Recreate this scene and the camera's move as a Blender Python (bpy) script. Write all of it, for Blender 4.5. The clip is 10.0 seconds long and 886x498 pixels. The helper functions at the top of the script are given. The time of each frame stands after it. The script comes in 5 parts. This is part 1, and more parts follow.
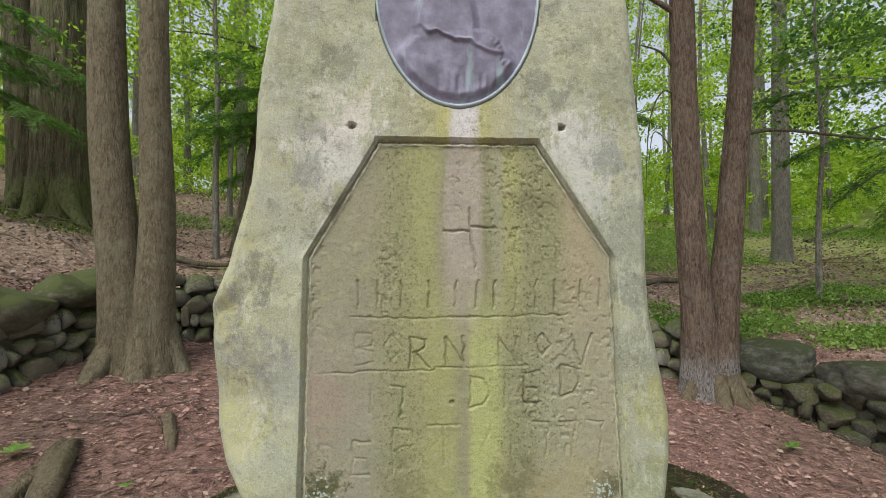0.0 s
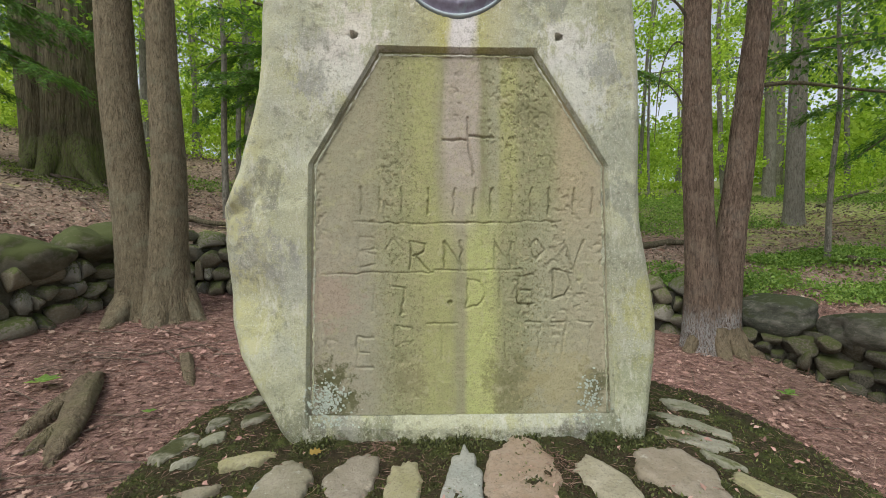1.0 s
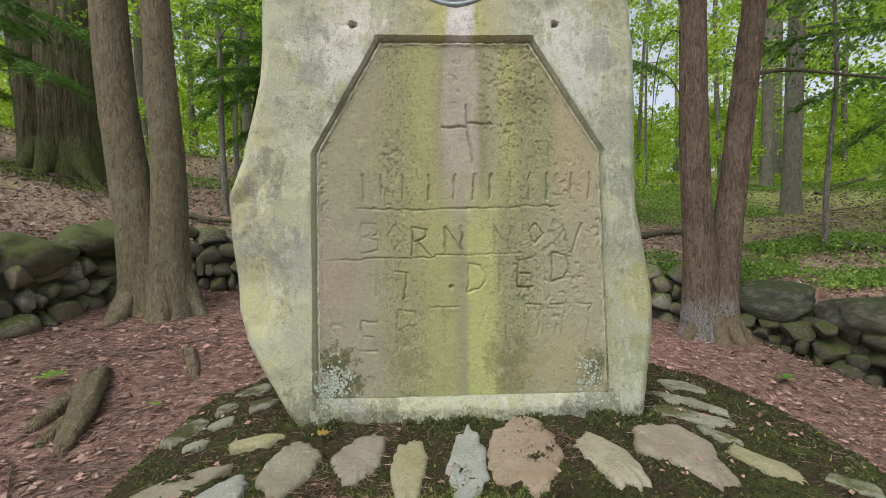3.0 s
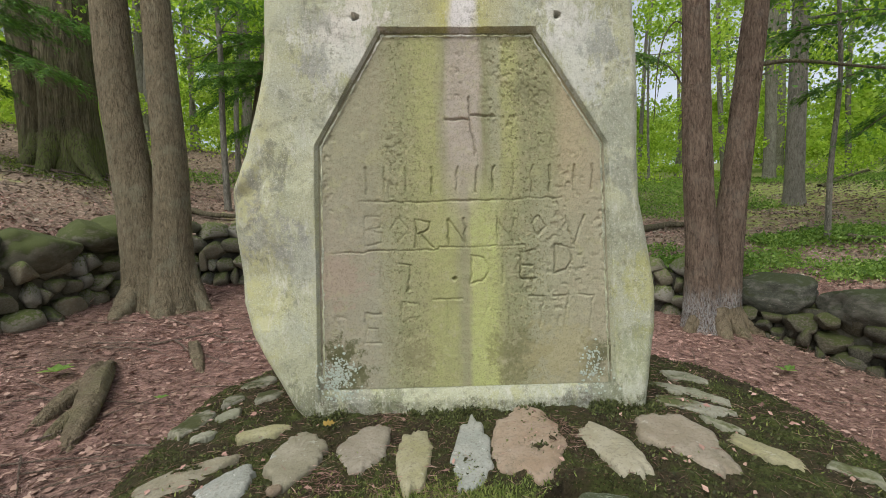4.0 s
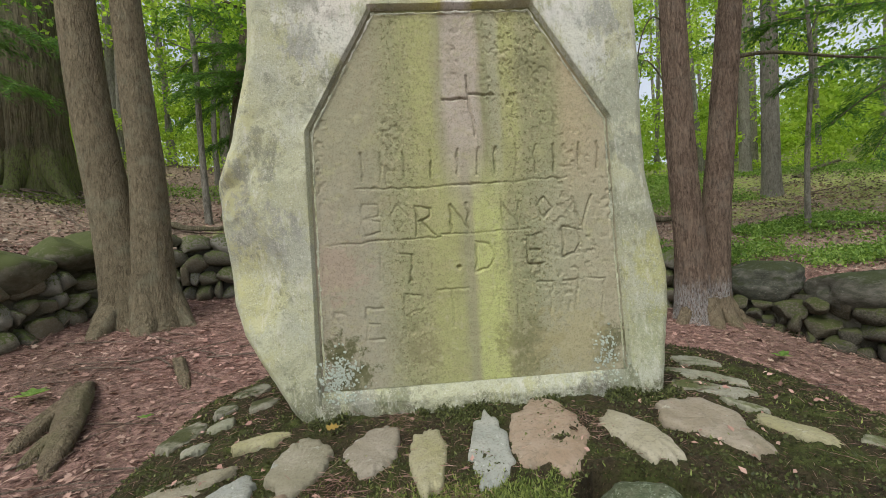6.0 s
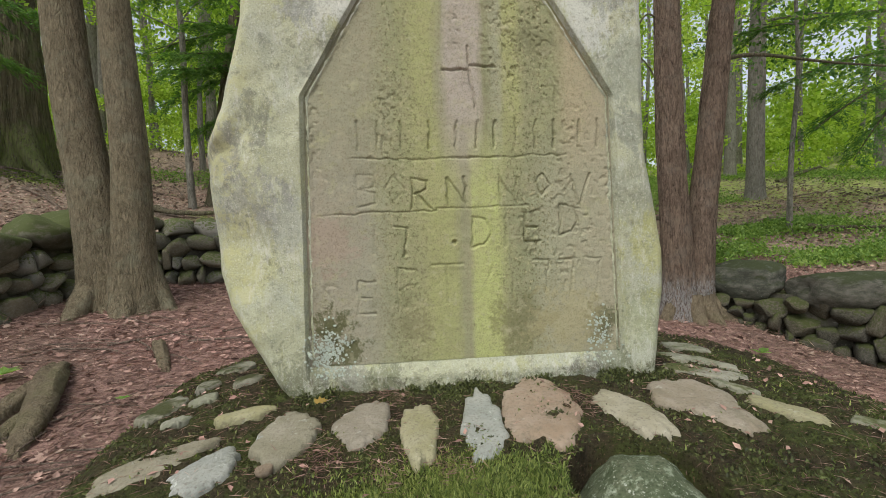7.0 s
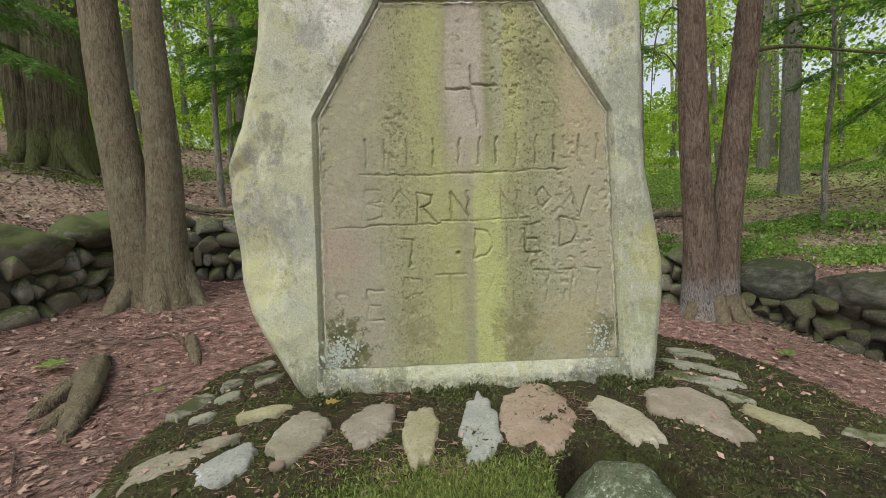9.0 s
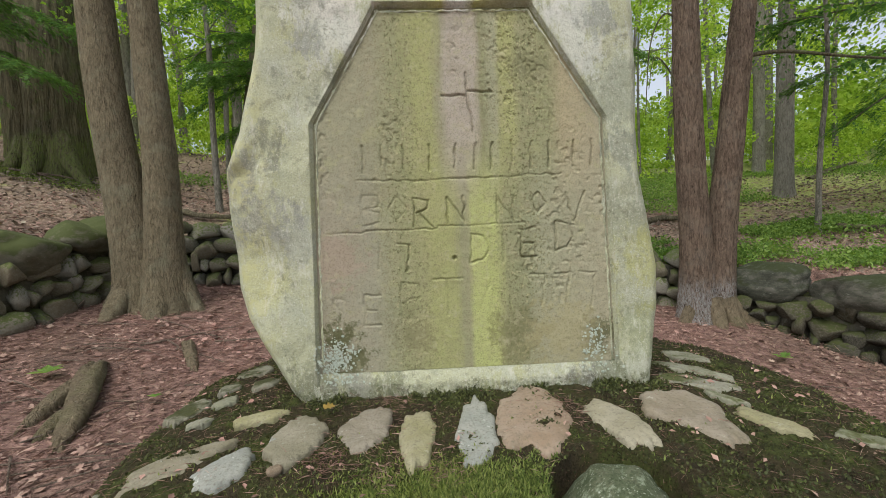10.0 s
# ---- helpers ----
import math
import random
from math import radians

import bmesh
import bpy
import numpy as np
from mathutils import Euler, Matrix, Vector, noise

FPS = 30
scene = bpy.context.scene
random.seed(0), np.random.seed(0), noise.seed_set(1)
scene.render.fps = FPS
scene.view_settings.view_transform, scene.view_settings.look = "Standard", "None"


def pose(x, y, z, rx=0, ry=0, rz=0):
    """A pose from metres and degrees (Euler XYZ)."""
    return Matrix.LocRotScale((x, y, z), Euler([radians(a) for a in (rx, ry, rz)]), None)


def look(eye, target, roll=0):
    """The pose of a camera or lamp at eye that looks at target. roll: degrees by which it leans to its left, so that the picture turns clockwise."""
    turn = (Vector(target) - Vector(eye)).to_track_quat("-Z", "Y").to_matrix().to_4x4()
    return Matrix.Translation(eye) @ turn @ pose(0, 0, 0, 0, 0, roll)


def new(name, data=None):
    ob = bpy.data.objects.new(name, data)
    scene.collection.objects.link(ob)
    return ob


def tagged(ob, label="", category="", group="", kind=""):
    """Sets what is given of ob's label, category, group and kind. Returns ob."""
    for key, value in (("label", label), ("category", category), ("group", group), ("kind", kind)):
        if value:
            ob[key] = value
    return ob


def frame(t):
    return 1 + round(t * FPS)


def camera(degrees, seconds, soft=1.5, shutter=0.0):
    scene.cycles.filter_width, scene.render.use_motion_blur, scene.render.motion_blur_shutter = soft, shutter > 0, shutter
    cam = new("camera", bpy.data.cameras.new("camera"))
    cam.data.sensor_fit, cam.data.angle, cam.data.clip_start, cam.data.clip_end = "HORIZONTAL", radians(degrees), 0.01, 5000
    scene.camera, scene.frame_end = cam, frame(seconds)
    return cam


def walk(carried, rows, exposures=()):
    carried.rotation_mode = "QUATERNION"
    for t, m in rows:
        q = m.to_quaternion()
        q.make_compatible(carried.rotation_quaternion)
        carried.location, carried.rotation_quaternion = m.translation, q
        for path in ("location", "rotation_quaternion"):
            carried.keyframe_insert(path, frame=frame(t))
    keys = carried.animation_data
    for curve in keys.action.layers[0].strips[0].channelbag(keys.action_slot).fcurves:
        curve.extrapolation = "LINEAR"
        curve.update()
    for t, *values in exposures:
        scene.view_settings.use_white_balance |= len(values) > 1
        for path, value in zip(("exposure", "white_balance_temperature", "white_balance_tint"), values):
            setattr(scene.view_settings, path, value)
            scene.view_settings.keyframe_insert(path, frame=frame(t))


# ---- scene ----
cam = camera(91.0, 10.0, soft=0.8)
PATH = [
    (0, (-0.124, -1.302, 1.409), (-0.023, 0.695, 1.466), 0.0),
    (0.2, (-0.097, -1.268, 1.274), (0.0, 0.728, 1.198), -0.4),
    (0.4, (-0.097, -1.277, 1.223), (0.004, 0.717, 1.105), -0.1),
    (0.5, (-0.101, -1.283, 1.222), (0.002, 0.711, 1.103), -0.1),
    (1, (-0.095, -1.369, 1.207), (-0.034, 0.628, 1.135), 0.2),
    (1.5, (-0.081, -1.383, 1.18), (-0.047, 0.615, 1.099), 0.5),
    (2, (-0.074, -1.388, 1.181), (-0.024, 0.608, 1.066), 0.4),
    (2.5, (-0.081, -1.395, 1.191), (-0.023, 0.601, 1.086), -0.1),
    (2.7, (-0.091, -1.397, 1.187), (-0.026, 0.6, 1.091), -0.4),
    (3.8, (-0.111, -1.407, 1.164), (-0.057, 0.589, 1.051), -1.2),
    (4, (-0.108, -1.407, 1.171), (-0.051, 0.589, 1.049), -1.0),
    (4.5, (-0.121, -1.404, 1.174), (-0.057, 0.592, 1.061), -0.5),
    (5, (-0.133, -1.401, 1.17), (-0.073, 0.595, 1.056), -0.4),
    (5.5, (-0.139, -1.402, 1.161), (-0.082, 0.594, 1.037), -0.7),
    (5.8, (-0.142, -1.375, 1.147), (-0.059, 0.621, 1.041), -2.0),
    (6, (-0.164, -1.332, 1.104), (-0.037, 0.662, 1.016), -3.4),
    (6.2, (-0.187, -1.303, 1.052), (0.001, 0.687, 0.975), -3.6),
    (7.3, (-0.196, -1.305, 1.038), (-0.017, 0.684, 0.917), -1.2),
    (7.5, (-0.205, -1.313, 1.043), (-0.028, 0.675, 0.919), -1.0),
    (8, (-0.19, -1.338, 1.059), (-0.06, 0.653, 0.915), -1.0),
    (8.5, (-0.147, -1.364, 1.091), (-0.065, 0.629, 0.942), -1.3),
    (9, (-0.132, -1.377, 1.095), (-0.056, 0.617, 0.96), -1.8),
    (9.5, (-0.13, -1.383, 1.099), (-0.048, 0.612, 0.98), -2.0),
    (10, (-0.128, -1.387, 1.097), (-0.041, 0.607, 0.981), -2.0),
]
walk(cam, [(t, look(eye, target, roll)) for t, eye, target, roll in PATH])

# ---- world and light: bright overcast daylight under a leafy canopy ----
world = bpy.data.worlds.new("sky")
scene.world = world
world.use_nodes = True
wn = world.node_tree.nodes
sky = wn.new("ShaderNodeTexSky")
sky.sky_type, sky.sun_disc = "NISHITA", False
sky.sun_elevation, sky.sun_rotation = radians(58), radians(210)
sky.dust_density, sky.air_density = 4.0, 1.0
veil = wn.new("ShaderNodeHueSaturation")
veil.inputs["Saturation"].default_value, veil.inputs["Value"].default_value = 0.42, 1.25
world.node_tree.links.new(sky.outputs[0], veil.inputs["Color"])
world.node_tree.links.new(veil.outputs[0], wn["Background"].inputs[0])
wn["Background"].inputs[1].default_value = 0.15
sun = new("sun", bpy.data.lights.new("sun", "SUN"))
sun.data.energy, sun.data.angle, sun.data.color = 1.15, radians(30), (0.99, 0.985, 0.965)
sun.matrix_world = look((-4.2, -7.2, 13.4), (0, 0, 0))
scene.view_settings.exposure = 0.22


# ---- noise on arrays ----
def lattice(ix, iy, iz):
    n = (ix.astype(np.int64) * 374761393 + iy.astype(np.int64) * 668265263 + iz.astype(np.int64) * 2147483647) & 0xFFFFFFFF
    n = ((n ^ (n >> 13)) * 1274126177) & 0xFFFFFFFF
    n = ((n ^ (n >> 16)) * 2246822519) & 0xFFFFFFFF
    return ((n ^ (n >> 15)) & 0xFFFF) / 65535.0


def vnoise(x, y, z=0.0):
    """Smooth value noise, -1 to 1."""
    x, y, z = np.broadcast_arrays(np.asarray(x, float), np.asarray(y, float), np.asarray(z, float))
    fx, fy, fz = np.floor(x), np.floor(y), np.floor(z)
    u, v, w = x - fx, y - fy, z - fz
    u, v, w = (a * a * (3 - 2 * a) for a in (u, v, w))
    out = 0.0
    for dx in (0, 1):
        for dy in (0, 1):
            for dz in (0, 1):
                k = (u if dx else 1 - u) * (v if dy else 1 - v) * (w if dz else 1 - w)
                out = out + k * lattice(fx + dx, fy + dy, fz + dz)
    return out * 2 - 1


def fbm(x, y, z=0.0, octaves=4):
    out, a, f = 0.0, 0.5, 1.0
    for k in range(octaves):
        out = out + a * vnoise(np.asarray(x) * f + 17.3 * k, np.asarray(y) * f - 5.1 * k, np.asarray(z) * f + 3.7 * k)
        a, f = a * 0.5, f * 2.03
    return out


def smooth(a, b, x):
    t = np.clip((np.asarray(x, float) - a) / (b - a), 0, 1)
    return t * t * (3 - 2 * t)


# ---- mesh helpers ----
def fast_mesh(name, verts, faces, material, flat=True):
    """A mesh from arrays; all faces have the same number of corners."""
    verts, faces = np.asarray(verts, np.float32), np.asarray(faces, np.int32)
    me = bpy.data.meshes.new(name)
    me.vertices.add(len(verts))
    me.vertices.foreach_set("co", verts.ravel())
    k = faces.shape[1]
    me.loops.add(faces.size)
    me.loops.foreach_set("vertex_index", faces.ravel())
    me.polygons.add(len(faces))
    me.polygons.foreach_set("loop_start", np.arange(len(faces), dtype=np.int32) * k)
    me.polygons.foreach_set("use_smooth", np.full(len(faces), not flat))
    me.materials.append(material)
    me.update(calc_edges=True)
    return me


def grid_faces(rows, cols, wrap=False):
    r, c = np.meshgrid(np.arange(rows - 1), np.arange(cols if wrap else cols - 1), indexing="ij")
    r, c = r.ravel(), c.ravel()
    d = (c + 1) % cols
    return np.stack([r * cols + c, r * cols + d, (r + 1) * cols + d, (r + 1) * cols + c], 1)


def part(name, me, parent, label=""):
    ob = new(name, me)
    ob.parent = parent
    if parent.parent is None:
        ob.matrix_parent_inverse = Matrix.Translation(-parent.location)
    return tagged(ob, label) if label else ob


def thing(name, label, category, at=(0, 0, 0), group="", kind=""):
    ob = new(name)
    ob.location = at
    ob.empty_display_size = 0.1
    return tagged(ob, label, category, group, kind)


# ---- materials ----
class Mat:
    """A node material with short ways to add noise, ramps and mixes."""

    def __init__(self, name, rough=0.9, spec=0.25):
        self.m = bpy.data.materials.new(name)
        self.m.use_nodes = True
        self.t = self.m.node_tree
        self.b = self.t.nodes["Principled BSDF"]
        self.b.inputs["Roughness"].default_value = rough
        self.b.inputs["Specular IOR Level"].default_value = spec

    def node(self, kind, **sets):
        n = self.t.nodes.new(kind)
        for k, v in sets.items():
            n.inputs[k].default_value = v
        return n

    def link(self, a, b):
        self.t.links.new(a, b)

    def coords(self, local=False, stretch=(1, 1, 1)):
        if local:
            src = self.node("ShaderNodeTexCoord").outputs["Object"]
            info = self.node("ShaderNodeObjectInfo")
            add = self.node("ShaderNodeVectorMath")
            mul = self.node("ShaderNodeMath")
            mul.operation = "MULTIPLY"
            mul.inputs[1].default_value = 37.0
            self.link(info.outputs["Random"], mul.inputs[0])
            self.link(src, add.inputs[0])
            self.link(mul.outputs[0], add.inputs[1])
            src = add.outputs[0]
        else:
            src = self.node("ShaderNodeNewGeometry").outputs["Position"]
        if stretch != (1, 1, 1):
            mp = self.node("ShaderNodeMapping")
            mp.inputs["Scale"].default_value = stretch
            self.link(src, mp.inputs["Vector"])
            src = mp.outputs[0]
        return src

    def noise(self, vec, scale, detail=6.0, rough=0.6, distort=0.0):
        n = self.node("ShaderNodeTexNoise", Scale=scale, Detail=detail, Roughness=rough, Distortion=distort)
        self.link(vec, n.inputs["Vector"])
        return n.outputs[0]

    def ramp(self, fac, stops, ease="LINEAR"):
        r = self.node("ShaderNodeValToRGB")
        r.color_ramp.interpolation = ease
        el = r.color_ramp.elements
        while len(el) < len(stops):
            el.new(0.5)
        for e, (p, c) in zip(el, stops):
            e.position = p
            e.color = (*c, 1) if isinstance(c, tuple) else (c, c, c, 1)
        self.link(fac, r.inputs[0])
        return r.outputs[0]

    def mix(self, fac, a, b, kind="MIX"):
        n = self.node("ShaderNodeMix")
        n.data_type, n.blend_type = "RGBA", kind
        for s, v in ((n.inputs[0], fac), (n.inputs[6], a), (n.inputs[7], b)):
            if isinstance(v, bpy.types.NodeSocket):
                self.link(v, s)
            else:
                s.default_value = (*v, 1) if isinstance(v, tuple) else v
        return n.outputs[2]

    def math(self, op, a, b=0.0, clamp=False):
        n = self.node("ShaderNodeMath")
        n.operation, n.use_clamp = op, clamp
        for s, v in ((n.inputs[0], a), (n.inputs[1], b)):
            if isinstance(v, bpy.types.NodeSocket):
                self.link(v, s)
            else:
                s.default_value = v
        return n.outputs[0]

    def range(self, v, a, b):
        n = self.node("ShaderNodeMapRange")
        n.interpolation_type = "SMOOTHSTEP"
        n.inputs[1].default_value, n.inputs[2].default_value = a, b
        self.link(v, n.inputs[0])
        return n.outputs[0]

    def xyz(self, vec):
        n = self.node("ShaderNodeSeparateXYZ")
        self.link(vec, n.inputs[0])
        return n.outputs

    def color(self, c):
        self.link(c, self.b.inputs["Base Color"])
        return self

    def bump(self, height, strength=0.5, distance=0.01):
        n = self.node("ShaderNodeBump", Strength=strength, Distance=distance)
        self.link(height, n.inputs["Height"])
        self.link(n.outputs[0], self.b.inputs["Normal"])
        return self


def spot(m, p, centre, radius, wobble, amount=1.15):
    """A blotch with a ragged rim round a place on the stone."""
    d = m.node("ShaderNodeVectorMath")
    d.operation = "DISTANCE"
    m.link(p, d.inputs[0])
    d.inputs[1].default_value = centre
    e = m.math("ADD", d.outputs["Value"], m.math("MULTIPLY", m.math("SUBTRACT", wobble, 0.5), radius * amount * 4))
    return m.range(e, radius * 1.25, radius * 0.55)


def granite():
    m = Mat("weathered_granite", 0.92, 0.2)
    p = m.coords()
    down = m.coords(stretch=(1, 1, 0.35))
    big, mid, fine = m.noise(p, 4.5, 7, 0.68), m.noise(down, 13, 8, 0.74), m.noise(p, 190, 4, 0.75)
    c = m.ramp(big, [(0.28, (0.292, 0.315, 0.222)), (0.45, (0.414, 0.425, 0.283)), (0.58, (0.395, 0.415, 0.312)), (0.75, (0.489, 0.501, 0.406))])
    c = m.mix(m.math("MULTIPLY", m.range(mid, 0.53, 0.64), 0.8), c, (0.372, 0.381, 0.197))
    c = m.mix(m.math("MULTIPLY", m.range(m.noise(p, 6.5, 6, 0.65), 0.56, 0.66), 0.6), c, (0.166, 0.178, 0.143))
    x, y, z = m.xyz(p)
    wob = m.noise(m.coords(stretch=(1, 1, 0.55)), 20, 9, 0.8)
    for at, r, col in (((0.53, 0, 1.5), 0.13, (0.25, 0.275, 0.20)), ((0.55, 0, 1.12), 0.12, (0.26, 0.275, 0.19)), ((0.50, 0, 1.95), 0.14, (0.28, 0.30, 0.19)), ((-0.52, 0, 2.05), 0.12, (0.30, 0.315, 0.19)), ((0.58, 0, 0.72), 0.10, (0.27, 0.30, 0.17)), ((-0.70, 0, 1.25), 0.08, (0.20, 0.20, 0.175)), ((-0.52, 0, 1.05), 0.10, (0.33, 0.345, 0.30)),
                       ((-0.38, 0, 1.72), 0.13, (0.62, 0.63, 0.58)), ((-0.35, 0, 1.83), 0.10, (0.66, 0.63, 0.56)), ((0.37, 0, 1.70), 0.13, (0.60, 0.62, 0.57)),
                       ((0.33, 0, 1.81), 0.075, (0.62, 0.62, 0.57)), ((-0.46, 0, 1.68), 0.055, (0.194, 0.205, 0.180)), ((0.45, 0, 1.72), 0.06, (0.194, 0.210, 0.180)),
                       ((-0.37, 0, 2.0), 0.06, (0.184, 0.200, 0.140)), ((-0.46, 0, 1.83), 0.05, (0.213, 0.230, 0.180)), ((0.53, 0, 1.32), 0.07, (0.213, 0.235, 0.190)), ((0.30, 0, 1.9), 0.035, (0.165, 0.180, 0.150)),
                       ((-0.60, 0, 1.39), 0.05, (0.126, 0.130, 0.100)), ((-0.66, 0, 1.1), 0.11, (0.262, 0.265, 0.240)), ((-0.66, 0, 0.95), 0.10, (0.407, 0.410, 0.200)),
                       ((0.63, 0, 0.95), 0.11, (0.388, 0.390, 0.130)), ((-0.50, 0, 0.60), 0.07, (0.107, 0.115, 0.070)), ((0.46, 0, 0.58), 0.06, (0.087, 0.100, 0.050)),
                       ((-0.36, 0, 0.57), 0.06, (0.194, 0.190, 0.170)), ((-0.25, 0, 0.58), 0.05, (0.116, 0.130, 0.070)), ((0.38, 0, 0.56), 0.05, (0.155, 0.160, 0.160))):
        c = m.mix(m.math("MULTIPLY", spot(m, p, at, r, wob, 1.7), 0.6), c, col)
    # pale run-off band under the bronze, with yellow algae on both sides
    warp = m.math("ADD", x, m.math("MULTIPLY", m.math("SUBTRACT", m.noise(down, 9, 4), 0.5), 0.09))
    band = m.ramp(m.range(warp, -0.22, 0.22), [(0.0, (0.378, 0.380, 0.260)), (0.22, (0.407, 0.400, 0.200)), (0.36, (0.436, 0.420, 0.150)), (0.43, (0.64, 0.62, 0.59)), (0.60, (0.66, 0.64, 0.62)), (0.68, (0.417, 0.410, 0.160)), (0.82, (0.407, 0.400, 0.220)), (1.0, (0.378, 0.380, 0.260))])
    near = m.math("MULTIPLY", m.range(m.math("ABSOLUTE", m.math("ADD", x, 0.01)), 0.20, 0.15), m.range(z, 1.74, 1.78))
    c = m.mix(m.math("MULTIPLY", near, 0.95), c, band)
    c = m.mix(m.math("MULTIPLY", m.range(fine, 0.50, 0.61), 0.34), c, (0.13, 0.14, 0.09))
    splash = m.math("MULTIPLY", m.range(m.math("ADD", z, m.math("MULTIPLY", m.noise(p, 11, 7, 0.75), 0.22)), 0.705, 0.665), m.range(m.noise(p, 60, 6, 0.75), 0.40, 0.56))
    c = m.mix(m.math("MULTIPLY", splash, 0.8), c, m.ramp(m.noise(p, 16, 4), [(0.42, (0.10, 0.085, 0.055)), (0.55, (0.085, 0.10, 0.04)), (0.66, (0.21, 0.20, 0.18))]))
    c = m.mix(m.math("MULTIPLY", m.range(m.noise(p, 70, 4, 0.7), 0.60, 0.68), 0.5), c, (0.533, 0.550, 0.460))
    c = m.mix(m.math("MULTIPLY", m.range(m.noise(p, 34, 6, 0.75), 0.53, 0.66), 0.32), c, (0.20, 0.21, 0.14))
    c = m.mix(m.math("MULTIPLY", m.range(m.noise(p, 300, 2, 0.6), 0.58, 0.68), 0.6), c, (0.60, 0.60, 0.50))
    lime = m.math("MULTIPLY", m.range(x, -0.56, -0.66), m.range(m.noise(p, 18, 7, 0.75), 0.47, 0.6))
    c = m.mix(m.math("MULTIPLY", lime, 0.55), c, (0.45, 0.44, 0.20))
    c = m.mix(m.math("MULTIPLY", m.range(m.noise(m.coords(stretch=(1, 1, 0.3)), 30, 7, 0.75), 0.54, 0.64), 0.35), c, (0.60, 0.60, 0.52))
    crust = m.math("MULTIPLY", m.range(m.noise(p, 46, 8, 0.8), 0.52, 0.58), m.range(m.noise(p, 5.5, 5, 0.7), 0.45, 0.58))
    c = m.mix(m.math("MULTIPLY", crust, 0.5), c, (0.135, 0.135, 0.092))
    c = m.mix(m.math("MULTIPLY", m.range(m.noise(p, 62, 6, 0.75), 0.62, 0.66), 0.5), c, (0.55, 0.55, 0.46))
    m.color(c)
    h = m.math("ADD", m.math("MULTIPLY", fine, 0.9), m.noise(p, 60, 7, 0.75))
    return m.bump(h, 0.55, 0.006).m


def panel_stone():
    m = Mat("stained_sandstone", 0.93, 0.18)
    p = m.coords()
    down = m.coords(stretch=(1, 1, 0.16))
    x, y, z = m.xyz(p)
    warp = m.math("ADD", x, m.math("MULTIPLY", m.math("SUBTRACT", m.noise(down, 14, 6, 0.72), 0.5), 0.085))
    u = m.math("ADD", m.math("MULTIPLY", warp, 1.0), 0.5)
    tan, pink, olive, grey = (0.281, 0.275, 0.183), (0.368, 0.333, 0.275), (0.251, 0.262, 0.140), (0.301, 0.307, 0.201)
    yellow, bright = (0.314, 0.329, 0.144), (0.385, 0.422, 0.166)
    top = m.ramp(u, [(0.03, (0.277, 0.277, 0.187)), (0.22, tan), (0.31, olive), (0.36, yellow), (0.41, yellow), (0.435, (0.268, 0.270, 0.163)), (0.46, pink), (0.545, pink), (0.57, (0.219, 0.227, 0.125)), (0.61, grey), (0.63, yellow), (0.67, yellow), (0.70, olive), (0.78, olive), (0.84, (0.362, 0.320, 0.199)), (0.97, (0.317, 0.295, 0.206))])
    low = m.ramp(u, [(0.03, (0.293, 0.274, 0.206)), (0.20, (0.288, 0.283, 0.206)), (0.30, olive), (0.37, (0.295, 0.301, 0.149)), (0.405, yellow), (0.47, yellow), (0.49, (0.268, 0.277, 0.156)), (0.51, (0.277, 0.277, 0.163)), (0.53, bright), (0.60, bright), (0.64, olive), (0.71, (0.240, 0.253, 0.149)), (0.76, grey), (0.97, (0.328, 0.314, 0.218))])
    c = m.mix(m.range(z, 1.1, 1.42), low, top)
    wob = m.noise(p, 22, 8, 0.78)
    c = m.mix(m.range(wob, 0.42, 0.72), c, m.mix(0.35, c, (0.34, 0.285, 0.19)))
    speck = m.noise(p, 105, 4, 0.75)
    bands = m.ramp(u, [(0.22, 0.18), (0.29, 0.9), (0.36, 0.55), (0.45, 0.12), (0.56, 0.2), (0.66, 0.8), (0.74, 0.95), (0.80, 0.3), (0.95, 0.15)])
    c = m.mix(m.math("MULTIPLY", m.range(speck, 0.53, 0.62), bands), c, (0.10, 0.10, 0.04))
    c = m.mix(m.math("MULTIPLY", m.range(m.noise(p, 85, 4, 0.7), 0.58, 0.66), m.math("MULTIPLY", bands, 0.8)), c, (0.42, 0.39, 0.22))
    c = m.mix(m.math("MULTIPLY", m.range(m.noise(p, 8, 8, 0.75), 0.48, 0.66), 0.5), c, m.mix(0.55, c, (0.17, 0.165, 0.10)))
    c = m.mix(m.math("MULTIPLY", m.range(m.noise(p, 19, 7, 0.75), 0.54, 0.66), 0.4), c, (0.33, 0.335, 0.17))
    for at, r, col, k in (((-0.405, 0, 0.745), 0.062, (0.075, 0.08, 0.03), 0.9), ((-0.36, 0, 0.66), 0.055, (0.085, 0.09, 0.035), 0.85), ((0.445, 0, 0.72), 0.06, (0.09, 0.095, 0.045), 0.9), ((0.18, 0, 0.72), 0.09, (0.14, 0.135, 0.06), 0.6),
                          ((-0.16, 0, 0.74), 0.06, (0.17, 0.155, 0.08), 0.5), ((0.24, 0, 1.58), 0.05, (0.17, 0.17, 0.09), 0.6), ((-0.41, 0, 1.0), 0.09, (0.33, 0.245, 0.19), 0.5), ((0.33, 0, 0.72), 0.11, (0.34, 0.31, 0.17), 0.6)):
        c = m.mix(m.math("MULTIPLY", spot(m, p, at, r, wob, 1.5), k), c, col)
    c = m.mix(m.math("MULTIPLY", m.range(m.noise(p, 230, 3, 0.7), 0.5, 0.64), 0.5), c, (0.15, 0.135, 0.08))
